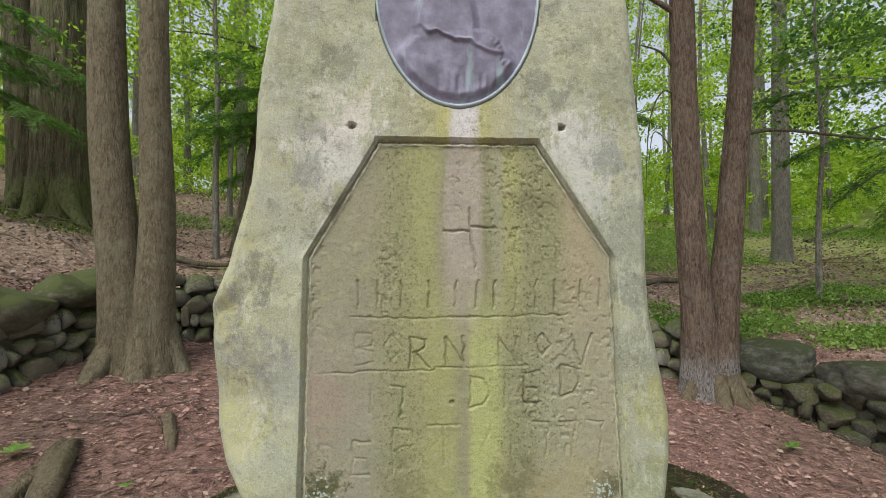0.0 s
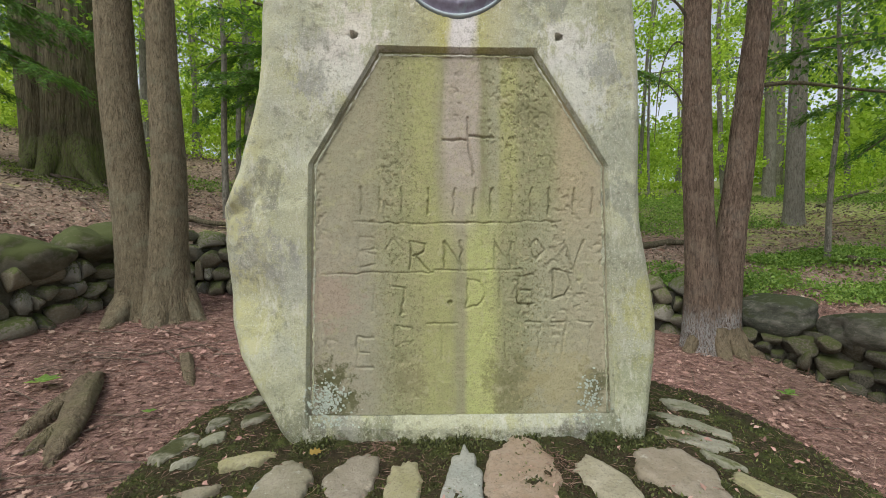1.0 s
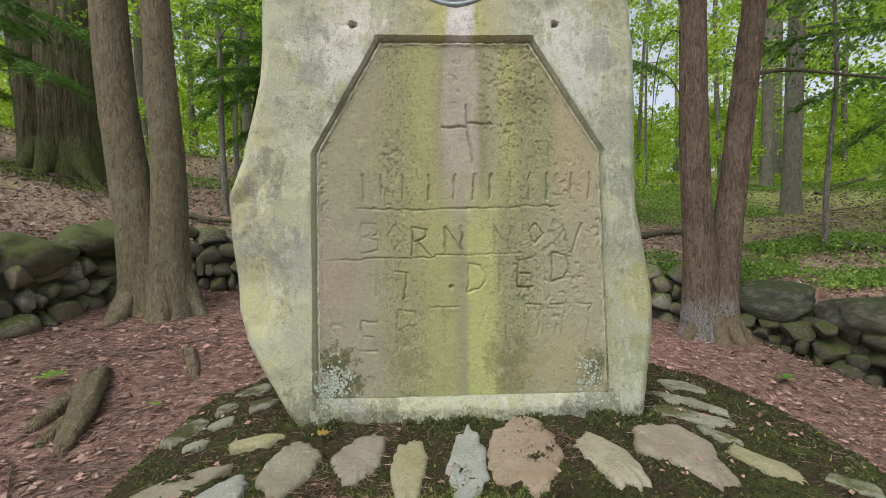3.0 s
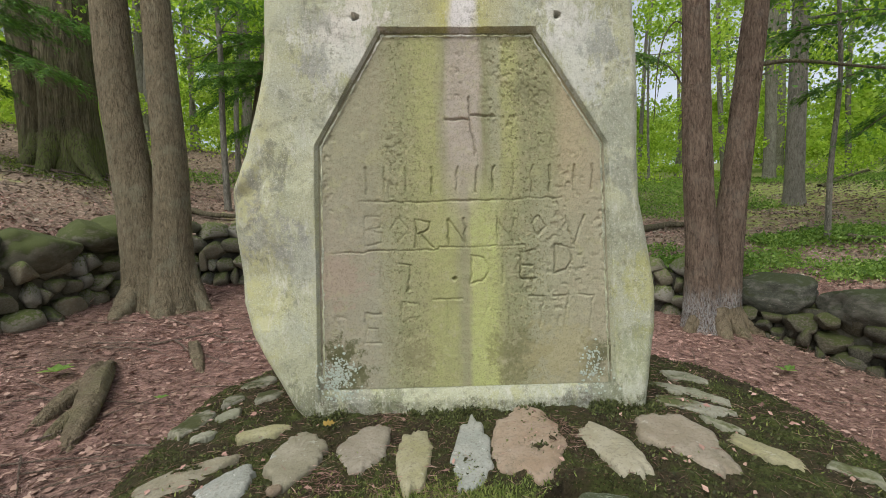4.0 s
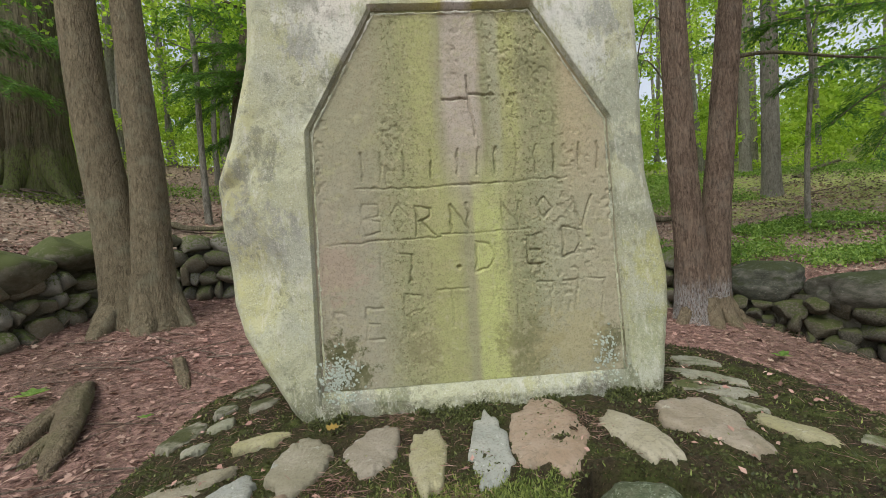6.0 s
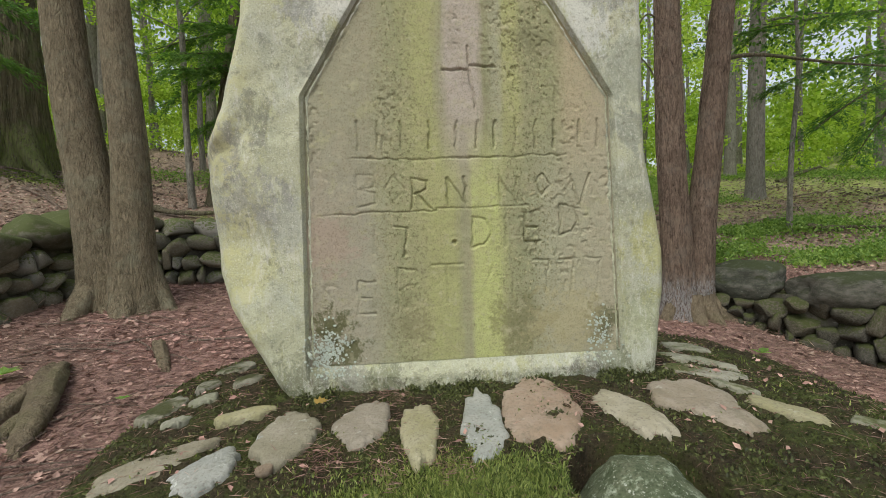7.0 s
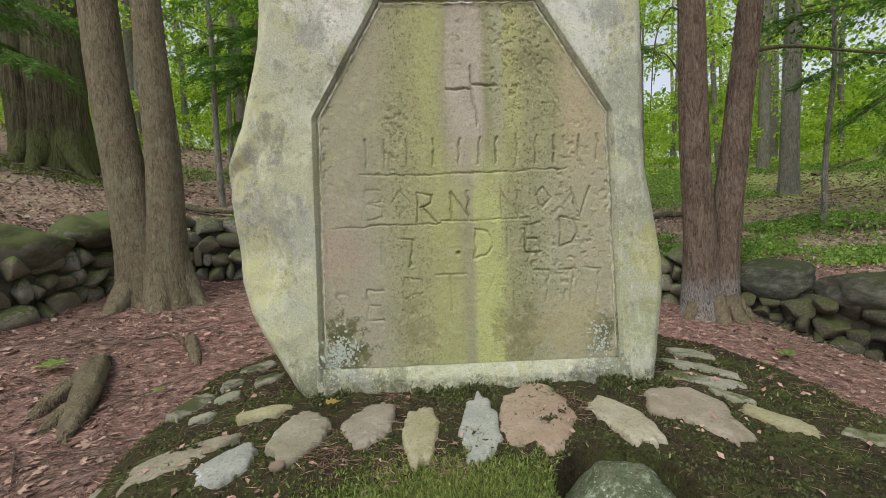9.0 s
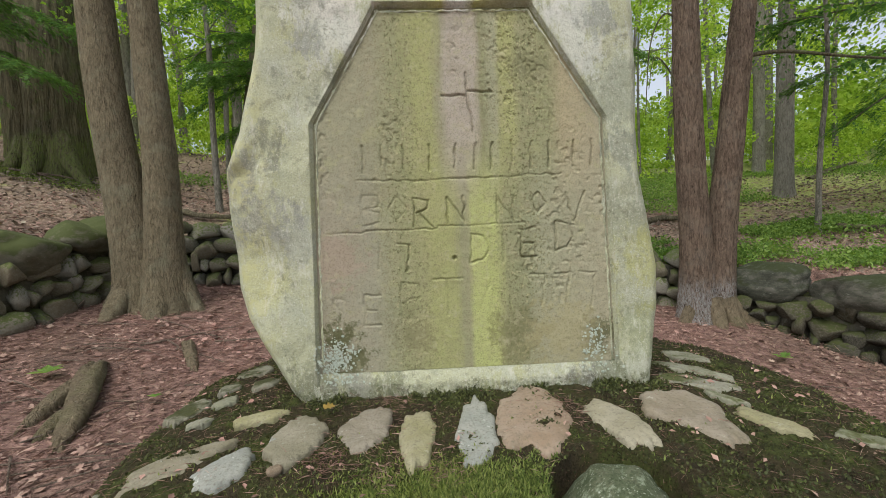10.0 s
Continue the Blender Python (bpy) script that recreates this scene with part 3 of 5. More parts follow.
def build_slab(root):
    rows = np.concatenate([np.linspace(0.40, 0.578, 34), [0.586, PANEL_LOW], np.linspace(PANEL_LOW + 0.007, PANEL_TOP - 0.007, 165), [PANEL_TOP, PANEL_TOP + 0.013],
                           np.linspace(PANEL_TOP + 0.018, 2.28, 104), np.linspace(2.31, 2.75, 14)])
    n_side, n_mid, n_back = 44, 150, 10
    verts = []
    for z in rows:
        l, r = float(edge_left(z)), float(edge_right(z))
        a, b = float(panel_left(z)), float(panel_right(z))
        lip = 0.009
        xs = np.concatenate([np.linspace(l, a - lip, n_side), np.linspace(a, b, n_mid), np.linspace(b + lip, r, n_side)])
        y = slab_face(xs, np.full_like(xs, z))
        if PANEL_LOW <= z <= PANEL_TOP:
            y[n_side:n_side + n_mid] = 0.017
            if PANEL_LOW + 0.001 < z < PANEL_TOP - 0.001:
                y[n_side + 1:n_side + n_mid - 1] = 0.05
            y[n_side - 1] = y[n_side - 1] * 0.5
            y[n_side + n_mid] *= 0.5
        row = np.stack([xs, y, np.full_like(xs, z)], 1)
        u = np.linspace(0, math.pi, n_back + 2)[1:-1]
        ye = 0.22
        back = np.stack([(l + r) / 2 + (r - l) / 2 * np.cos(u) * 0.97, ye + 0.26 * np.sin(u) ** 0.5 + 0.03 * fbm(u * 2, z * 3), np.full_like(u, z)], 1)
        verts.append(np.concatenate([row, back]))
    cols = len(verts[0])
    v = np.concatenate(verts)
    f = grid_faces(len(rows), cols, wrap=True)
    me = fast_mesh("slab", v, f, GRANITE, flat=False)
    bm = bmesh.new()
    bm.from_mesh(me)
    bm.verts.ensure_lookup_table()
    bm.faces.new([bm.verts[len(v) - cols + i] for i in range(cols)])
    bmesh.ops.recalc_face_normals(bm, faces=bm.faces)
    for e in bm.edges:
        if e.calc_length() and len(e.link_faces) == 2 and e.calc_face_angle() > 0.55:
            e.smooth = False
    bm.to_mesh(me)
    bm.free()
    part("slab", me, root, "rough upright granite slab, grey green and lichen stained")


# strokes of the cut letters, in a box one unit high
STROKES = {}
STROKES["B"] = [(0, 0, 0, 1), (0, 1, 0.5, 0.95), (0.5, 0.95, 0.55, 0.6), (0.55, 0.6, 0, 0.5), (0, 0.5, 0.55, 0.42), (0.55, 0.42, 0.58, 0.08), (0.58, 0.08, 0, 0)]
STROKES["O"] = [(0.3, 1, 0.05, 0.55), (0.05, 0.55, 0.28, 0.05), (0.28, 0.05, 0.68, 0.5), (0.68, 0.5, 0.3, 1)]
STROKES["R"] = [(0, 0, 0.02, 1), (0.02, 1, 0.5, 0.95), (0.5, 0.95, 0.5, 0.65), (0.5, 0.65, 0.1, 0.52), (0.2, 0.5, 0.65, 0)]
STROKES["N"] = [(0, 0, 0, 1), (0, 1, 0.6, 0.05), (0.6, 0.0, 0.6, 1)]
STROKES["V"] = [(0, 1, 0.32, 0), (0.32, 0, 0.62, 1)]
STROKES["D"] = [(0, 0, 0, 1), (0, 1, 0.45, 0.85), (0.45, 0.85, 0.6, 0.45), (0.6, 0.45, 0.4, 0.1), (0.4, 0.1, 0, 0)]
STROKES["I"] = [(0.05, 0, 0.05, 1)]
STROKES["E"] = [(0, 0, 0, 1), (0, 1, 0.5, 1), (0, 0.52, 0.38, 0.52), (0, 0, 0.52, 0.02)]
STROKES["1"] = [(0.05, 0, 0.05, 1)]
STROKES["7"] = [(0, 1, 0.5, 0.98), (0.5, 0.98, 0.36, 0)]
STROKES["P"] = [(0, 0, 0, 1), (0, 1, 0.45, 0.95), (0.45, 0.95, 0.48, 0.6), (0.48, 0.6, 0.02, 0.48)]
STROKES["T"] = [(0, 1, 0.8, 1), (0.4, 1, 0.42, 0)]
STROKES["S"] = [(0.55, 0.9, 0.2, 1), (0.2, 1, 0.05, 0.75), (0.05, 0.75, 0.5, 0.4), (0.5, 0.4, 0.4, 0.05), (0.4, 0.05, 0, 0.1)]
# letter, left edge, foot, height, cut depth
CUT = [("B", -0.318, 1.099, 0.095, 0.36), ("O", -0.240, 1.103, 0.088, 0.26), ("R", -0.157, 1.09, 0.089, 0.9), ("N", -0.047, 1.095, 0.085, 0.9),
       ("N", 0.113, 1.093, 0.086, 0.75), ("O", 0.222, 1.114, 0.076, 0.8), ("V", 0.336, 1.085, 0.10, 0.85),
       ("1", -0.275, 0.955, 0.083, 0.35), ("7", -0.216, 0.949, 0.085, 1.0), ("D", 0.024, 0.966, 0.096, 0.65), ("I", 0.127, 0.969, 0.10, 0.4),
       ("E", 0.190, 0.978, 0.094, 1.0), ("D", 0.300, 0.998, 0.097, 0.9),
       ("S", -0.432, 0.794, 0.074, 0.25), ("E", -0.325, 0.773, 0.10, 0.5), ("P", -0.205, 0.785, 0.125, 0.38), ("T", -0.103, 0.80, 0.118, 0.4),
       ("7", 0.213, 0.814, 0.106, 0.48), ("7", 0.293, 0.814, 0.108, 0.45), ("7", 0.378, 0.812, 0.112, 0.5)]


def build_panel(root):
    n_r, n_c = 400, 330
    rows = np.linspace(PANEL_LOW + 0.001, PANEL_TOP - 0.001, n_r)
    u = np.linspace(0, 1, n_c)
    Z = np.repeat(rows[:, None], n_c, 1)
    X = panel_left(Z) + (panel_right(Z) - panel_left(Z)) * u[None, :]
    # broad tooling, flaking and grain
    Y = 0.016 + 0.003 * fbm(X * 5, Z * 5, 9.0) + 0.0010 * fbm(X * 24, Z * 24, 3.0) + 0.0014 * fbm(X * 90, Z * 90, 4.0)
    pitted = smooth(0.05, 0.35, fbm(X * 9, Z * 3.0, 6.0)) * smooth(0.12, 0.34, fbm(X * 75, Z * 75, 8.0))
    Y = Y + 0.0034 * pitted
    segs = []
    for ch, x0, z0, h, depth in CUT:
        for ax, az, bx, bz in STROKES[ch]:
            segs.append((x0 + ax * h, z0 + az * h, x0 + bx * h, z0 + bz * h, depth, 0.0048))
    # small cross, and the rules between the lines
    segs += [(0.022, 1.572, 0.042, 1.385, 1.0, 0.005), (-0.052, 1.50, 0.024, 1.503, 1.1, 0.005), (0.03, 1.516, 0.102, 1.508, 1.1, 0.005)]
    segs += [(-0.335, 1.243, -0.13, 1.237, 0.62, 0.0035), (-0.13, 1.237, 0.06, 1.240, 0.68, 0.0035), (0.06, 1.240, 0.19, 1.243, 0.62, 0.0035), (0.2, 1.247, 0.32, 1.244, 0.50, 0.0035)]
    segs += [(-0.44, 1.075, -0.25, 1.082, 0.56, 0.0035), (-0.25, 1.080, -0.08, 1.082, 0.68, 0.0035), (-0.08, 1.088, 0.20, 1.092, 0.56, 0.0035)]
    # a worn row of cut bars, and faint strokes in the last line
    for i, x in enumerate((-0.312, -0.255, -0.185, -0.10, -0.02, 0.045, 0.098, 0.165, 0.225, 0.285, 0.365, 0.425)):
        segs.append((x, 1.268, x + 0.002, 1.352, 0.8 if i % 3 else 1.1, 0.0048))
    segs += [(0.045, 0.806, 0.088, 0.915, 0.25, 0.004), (0.088, 0.915, 0.097, 0.806, 0.28, 0.004), (0.15, 0.80, 0.147, 0.95, 0.35, 0.004)]
    wx = X + 0.004 * vnoise(X * 40, Z * 40, 1.0) + 0.002 * vnoise(X * 130, Z * 130, 1.0)
    wz = Z + 0.004 * vnoise(X * 40, Z * 40, 7.0) + 0.002 * vnoise(X * 130, Z * 130, 7.0)
    wear = np.clip(0.95 + 0.9 * fbm(X * 14, Z * 14, 12.0), 0.12, 1.3)
    groove = np.zeros_like(X)
    for ax, az, bx, bz, depth, w in segs:
        dx, dz = bx - ax, bz - az
        t = np.clip(((wx - ax) * dx + (wz - az) * dz) / (dx * dx + dz * dz), 0, 1)
        d = np.hypot(wx - ax - t * dx, wz - az - t * dz)
        groove = np.maximum(groove, depth * np.clip(1 - d / w, 0, 1))
    groove = np.maximum(groove, 1.6 * np.clip(1 - np.hypot(X + 0.030, Z - 0.985) / 0.009, 0, 1))
    Y = Y + 0.0092 * groove * wear
    # a thin sunk line just inside the edge
    rim = np.minimum(np.minimum(X - panel_left(Z), panel_right(Z) - X), PANEL_TOP - Z)
    Y = Y + 0.007 * np.clip(1 - np.abs(rim - 0.006) / 0.005, 0, 1) - 0.003 * np.clip(1 - np.abs(rim - 0.016) / 0.007, 0, 1) * (0.6 + vnoise(X * 60, Z * 60))
    v = np.stack([X, Y, Z], -1).reshape(-1, 3)
    part("panel", fast_mesh("panel", v, grid_faces(n_r, n_c), PANEL, flat=False), root, "recessed tan stone panel with worn cut lettering and yellow green streaks")


def build_medallion(root):
    n_r, n_c = 120, 260
    R, T = np.meshgrid(np.linspace(0, 1, n_r), np.linspace(0, 2 * math.pi, n_c, endpoint=False), indexing="ij")
    X, Z = MED_X + MED_RX * 0.975 * R * np.cos(T), MED_Z + MED_RZ * 0.98 * R * np.sin(T)
    # the relief stays a plain soft form, with folds and a ragged hem
    low = smooth(1.0, 0.80, np.hypot((X + 0.02) / 0.205, (Z - 1.985) / 0.155) + 0.05 * fbm(X * 18, Z * 18))
    mid = smooth(1.0, 0.7, np.hypot((X + 0.05) / 0.11, (Z - 2.13) / 0.16))
    high = smooth(1.0, 0.6, np.hypot((X + 0.02) / 0.13, (Z - 2.36) / 0.17))
    hem = Z - 2.085 + 0.30 * (X + 0.03) + 0.010 * vnoise(X * 40, Z * 40)
    h = 0.015 * np.maximum(np.maximum(low, mid), high) + 0.006 * mid * smooth(-0.006, 0.006, hem)
    h = h + 0.007 * np.exp(-(hem / 0.006) ** 2) * low * smooth(0.16, 0.10, X)
    sash = X - 0.115 + 0.5 * (Z - 2.05) + 0.02 * vnoise(X * 30, Z * 30)
    h = h + 0.006 * np.exp(-(sash / 0.016) ** 2) * low * (1 + vnoise(X * 90, Z * 90))
    h = h + low * smooth(2.03, 1.96, Z) * 0.0045 * vnoise(X * 85, Z * 18, 3.0) + 0.003 * low * fbm(X * 30, Z * 30, 5.0) + 0.0012 * fbm(X * 40, Z * 40, 2.0)
    Y = 0.006 - h * smooth(0.985, 0.90, R)
    v = np.stack([X, Y, Z], -1).reshape(-1, 3)
    plate = part("medallion", fast_mesh("medallion", v, grid_faces(n_r, n_c, True), BRONZE, flat=False), root, "oval bronze plaque with a plain low relief, purple grey")
    th = np.linspace(0, 2 * math.pi, 160, endpoint=False)
    prof = [(0.962, 0.008), (0.970, 0.000), (0.982, -0.003), (0.994, -0.001), (1.002, 0.006), (1.006, 0.035)]
    v = [(MED_X + MED_RX * k * math.cos(a), y, MED_Z + MED_RZ * k * math.sin(a)) for k, y in prof for a in th]
    part("rim", fast_mesh("rim", v, grid_faces(len(prof), 160, True), VERDIGRIS, flat=False), plate, "blue green verdigris rim")


def build_crusts(root):
    """Pale lichen rosettes on the lower corners of the panel."""
    rng = np.random.default_rng(5)
    v, f = [], []
    spots = [(-0.425, 0.672, 0.030, 0.034, 330), (0.425, 0.69, 0.02, 0.03, 110), (0.44, 0.62, 0.03, 0.02, 25), (-0.39, 0.60, 0.04, 0.02, 40)]
    for cx, cz, sx, sz, n in spots:
        for _ in range(n):
            x, z, r = rng.normal(cx, sx), rng.normal(cz, sz), rng.uniform(0.0015, 0.0055)
            if z < 0.59:
                continue
            inside = panel_left(z) + 0.01 < x < panel_right(z) - 0.01 and z > PANEL_LOW + 0.006
            y = (0.0135 if inside else float(slab_face(np.array([x]), np.array([z]))[0]) - 0.002)
            k = len(v)
            v.append((x, y - 0.0007, z))
            for i in range(8):
                a = i / 8 * 2 * math.pi
                q = r * rng.uniform(0.65, 1.15)
                v.append((x + q * math.cos(a), y, z + q * math.sin(a)))
            f += [(k, k + 1 + i, k + 1 + (i + 1) % 8) for i in range(8)]
    part("lichen", fast_mesh("lichen", v, f, LICHEN), root, "pale blue green lichen crusts")["kind"] = "stuff"


def build_bead(root):
    """A rough pale bead of mortar along the edge of the panel."""
    corner = [(panel_left(PANEL_LOW), PANEL_LOW + 0.004), (panel_left(SHOULDER), SHOULDER), (panel_left(PANEL_TOP), PANEL_TOP), (panel_right(PANEL_TOP), PANEL_TOP), (panel_right(SHOULDER), SHOULDER), (panel_right(PANEL_LOW), PANEL_LOW + 0.004)]
    mid = np.array((0.0, 1.15))
    for a, b in zip(corner, corner[1:]):
        a, b = np.array(a, float), np.array(b, float)
        n = max(8, int(np.linalg.norm(b - a) / 0.004))
        t = np.linspace(0, 1, n)[:, None]
        line = a + (b - a) * t
        d = (b - a) / np.linalg.norm(b - a)
        inward = np.array((-d[1], d[0]))
        if inward @ (mid - (a + b) / 2) < 0:
            inward = -inward
        rows = []
        for off, y in ((0.006, 0.022), (0.008, 0.0135), (0.012, 0.0125), (0.016, 0.021)):
            wob = 0.0035 * vnoise(line[:, 0] * 70, line[:, 1] * 70, off * 300)
            q = line + inward * (off + wob)[:, None]
            rows.append(np.stack([q[:, 0], y + 0.002 * vnoise(line[:, 0] * 110, line[:, 1] * 110, 3.0 + off) + 0.0015 * vnoise(line[:, 0] * 25, line[:, 1] * 25, 8.0), q[:, 1]], 1))
        v = np.stack(rows, 1).reshape(-1, 3)
        part("bead", fast_mesh("bead", v, grid_faces(n, 4), GRANITE, flat=False), root, "rough pale mortar bead")


monument = thing("monument", "tall rough granite memorial slab with a recessed inscription panel", "monument", (0, 0.2, 0.5))
build_slab(monument)
build_panel(monument)
build_bead(monument)
build_medallion(monument)
build_crusts(monument)


# ---- the mound of set stones ----
def mound_top(x, y):
    x, y = np.asarray(x, float), np.asarray(y, float)
    r = ((np.abs(x) / np.where(x > 0, 1.36, 1.13)) ** 2.4 + (np.abs(y - 0.10) / 0.98) ** 2.4) ** (1 / 2.4)
    z = 0.545 - 0.045 * r ** 2 - 2.1 * np.clip(r - 0.84, 0, 1) ** 1.35
    return z


def mound_surface(x, y):
    pit = 0.24 * smooth(0.152, 0.138, np.hypot(x - 0.268, y + 0.519))
    return mound_top(x, y) - pit + 0.020 * fbm(x * 7, y * 7, 1.0) + 0.012 * fbm(x * 34, y * 34, 2.0) + 0.006 * fbm(x * 110, y * 110, 3.0, 2)


def build_mound():
    root = thing("stone_mound", "mossy earth mound with flat fieldstones set round its top", "mound", (0, 0.1, -0.4))
    xs = np.concatenate([np.linspace(-2.2, -1.12, 30), np.arange(-1.1, 1.2, 0.0095), np.linspace(1.22, 2.2, 30)])
    ys = np.concatenate([np.linspace(-1.9, -0.87, 26), np.arange(-0.85, 0.45, 0.0095), np.linspace(0.47, 2.0, 40)])
    X, Y = np.meshgrid(xs, ys)
    Z = np.maximum(mound_surface(X, Y), land(X, Y) - 0.12)
    part("earth", fast_mesh("earth", np.stack([X, Y, Z], -1).reshape(-1, 3), grid_faces(len(ys), len(xs)), MOUND, flat=False), root, "dark moss and earth")
    return root


def flat_stone(root, a, b, wide_a, wide_b, material, seed, proud=0.0135, label=""):
    """A set stone whose long axis runs from a to b, with its own width at either end."""
    rng = np.random.default_rng(seed)
    a, b = np.array(a), np.array(b)
    c, axis = (a + b) / 2, (b - a) / 2
    half = np.linalg.norm(axis)
    e1 = axis / half
    e2 = np.array([-e1[1], e1[0]])
    n = 120
    th = np.linspace(0, 2 * math.pi, n, endpoint=False)
    ph = rng.uniform(0, 50)
    k = int(rng.integers(5, 8))
    facing = np.sort((np.arange(k) + rng.uniform(-0.36, 0.36, k)) / k * 2 * math.pi)
    reach = rng.uniform(0.86, 1.04, k)
    rad = np.min(reach[:, None] / np.maximum(np.cos(th[None, :] - facing[:, None]), 0.12), axis=0)
    rag = 0.09 * vnoise(np.cos(th) * 2.5 + ph, np.sin(th) * 2.5, seed) + 0.075 * vnoise(np.cos(th) * 6, np.sin(th) * 6 + ph, seed) + 0.02 * vnoise(np.cos(th) * 14 + ph, np.sin(th) * 14, seed)
    rad = np.minimum(rad, 1.22) * (1 + rag)
    verts, tilt = [], rng.normal(0, 0.018, 2)
    for s, drop in ((0.0, 0.0), (0.2, 0.0), (0.4, 0.0), (0.6, 0.0005), (0.78, 0.001), (0.9, 0.003), (0.975, 0.008), (1.01, 0.022), (1.0, 0.09)):
        along, across = rad * s * np.cos(th), rad * s * np.sin(th)
        width = (wide_a + wide_b) / 4 + (wide_b - wide_a) / 4 * np.clip(along, -1, 1)
        q = c[None] + e1[None] * (half * along)[:, None] + e2[None] * (width * across)[:, None]
        z = mound_top(q[:, 0], q[:, 1]) + proud - drop + 0.007 * fbm(q[:, 0] * 16, q[:, 1] * 16, seed) + 0.0012 * fbm(q[:, 0] * 60, q[:, 1] * 60, seed) + (q - c) @ tilt
        # thin layers of the stone break off in steps
        z = z - 0.003 * smooth(0.0, 0.06, fbm(q[:, 0] * 9 + ph, q[:, 1] * 9, seed))
        verts.append(np.concatenate([q, z[:, None]], 1))
    v = np.concatenate(verts)
    v[:, :2] -= c
    v[:, 2] -= 0.5
    ob = part("stone", fast_mesh("stone", v, grid_faces(9, n, True), material, flat=False), root, label)
    ob.location = (c[0], c[1], 0.5)


mound = build_mound()
# ends of the long axis, width at either end
SET = [((-0.71, -0.105), (-0.56, -0.06), 0.07, 0.055, COBBLE_YELLOW), ((-0.495, -0.11), (-0.475, -0.39), 0.20, 0.09, COBBLE), ((-0.29, -0.06), (-0.315, -0.33), 0.10, 0.155, COBBLE),
       ((-0.158, -0.11), (-0.166, -0.41), 0.115, 0.08, COBBLE_YELLOW), ((0.012, -0.09), (-0.028, -0.41), 0.115, 0.095, COBBLE_PALE), ((0.205, 0.015), (0.135, -0.375), 0.165, 0.235, COBBLE_PINK),
       ((0.368, -0.095), (0.405, -0.375), 0.125, 0.135, COBBLE_CREAM), ((0.575, -0.04), (0.645, -0.37), 0.21, 0.15, COBBLE), ((0.755, -0.185), (0.845, -0.375), 0.085, 0.065, COBBLE_YELLOW),
       ((0.675, 0.075), (0.85, -0.05), 0.12, 0.10, COBBLE_GREEN), ((0.72, 0.22), (0.92, 0.04), 0.09, 0.08, COBBLE_GREEN), ((0.745, -0.075), (0.81, -0.165), 0.05, 0.04, COBBLE_GREEN),
       ((-0.665, -0.20), (-0.84, -0.395), 0.10, 0.13, COBBLE), ((-0.612, -0.265), (-0.635, -0.44), 0.10, 0.13, COBBLE_PALE), ((-0.79, 0.115), (-0.835, 0.03), 0.07, 0.06, COBBLE_GREEN),
       ((-0.80, -0.04), (-0.845, -0.11), 0.05, 0.05, COBBLE_GREEN), ((-0.90, 0.12), (-0.915, -0.07), 0.09, 0.08, COBBLE_DARK), ((-0.85, 0.27), (-0.86, 0.15), 0.07, 0.06, COBBLE_DARK), ((-0.79, 0.44), (-0.85, 0.30), 0.10, 0.09, COBBLE_DARK),
       ((-0.70, 0.26), (-0.76, 0.17), 0.10, 0.08, COBBLE_DARK), ((0.86, 0.36), (0.97, 0.24), 0.10, 0.09, COBBLE_GREEN), ((-0.96, -0.30), (-1.02, -0.42), 0.09, 0.08, COBBLE_DARK), ((0.92, -0.33), (1.0, -0.42), 0.07, 0.06, COBBLE_GREEN),
       ((-0.525, -0.215), (-0.55, -0.255), 0.045, 0.04, COBBLE_PALE)]
for i, (a, b, wa, wb, mat) in enumerate(SET):
    flat_stone(mound, a, b, wa, wb, mat, 11 + i, label={COBBLE_PALE: "pale lichened stone", COBBLE_PINK: "broad pinkish stone", COBBLE_YELLOW: "yellow grey stone", COBBLE_CREAM: "cream coloured stone"}.get(mat, ""))


# ---- boulders and the dry stone walls ----
def boulder_mesh(name, seed, material, level=3, rough=0.22, boxy=0.35, cuts=0):
    bm = bmesh.new()
    bmesh.ops.create_icosphere(bm, subdivisions=level, radius=1.0)
    co = np.array([v.co[:] for v in bm.verts])
    p = np.sign(co) * np.abs(co) ** (1 - boxy)
    p = p / np.maximum(np.linalg.norm(p, axis=1, keepdims=True) ** 0.6, 0.4)
    k = 1 + rough * fbm(co[:, 0] * 1.2 + seed * 9, co[:, 1] * 1.2, co[:, 2] * 1.2 + seed, 3) * 1.6 + 0.07 * fbm(co[:, 0] * 4 + seed, co[:, 1] * 4, co[:, 2] * 4, 3)
    p = p * k[:, None]
    cut = np.random.default_rng(seed)
    for _ in range(cuts):
        n = cut.normal(size=3)
        n /= np.linalg.norm(n)
        p = p - np.clip(p @ n - cut.uniform(0.52, 0.80), 0, None)[:, None] * n[None] * 0.95
    p /= np.abs(p).max(0)
    for v, q in zip(bm.verts, p):
        v.co = q
    me = bpy.data.meshes.new(name)
    bm.to_mesh(me)
    bm.free()
    me.materials.append(material)
    me.polygons.foreach_set("use_smooth", [True] * len(me.polygons))
    return me


CAPS = [boulder_mesh("boulder", k, BOULDER_SHADED, 4, 0.26, 0.04, 1) for k in range(6)]
STONES = [boulder_mesh("stone", k + 20, WALLSTONE_SHADED, 3, 0.18, 0.52, 5) for k in range(10)]
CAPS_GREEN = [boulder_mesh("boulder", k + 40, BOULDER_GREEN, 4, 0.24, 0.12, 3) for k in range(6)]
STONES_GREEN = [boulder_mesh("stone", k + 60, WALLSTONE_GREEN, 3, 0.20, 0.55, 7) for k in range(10)]


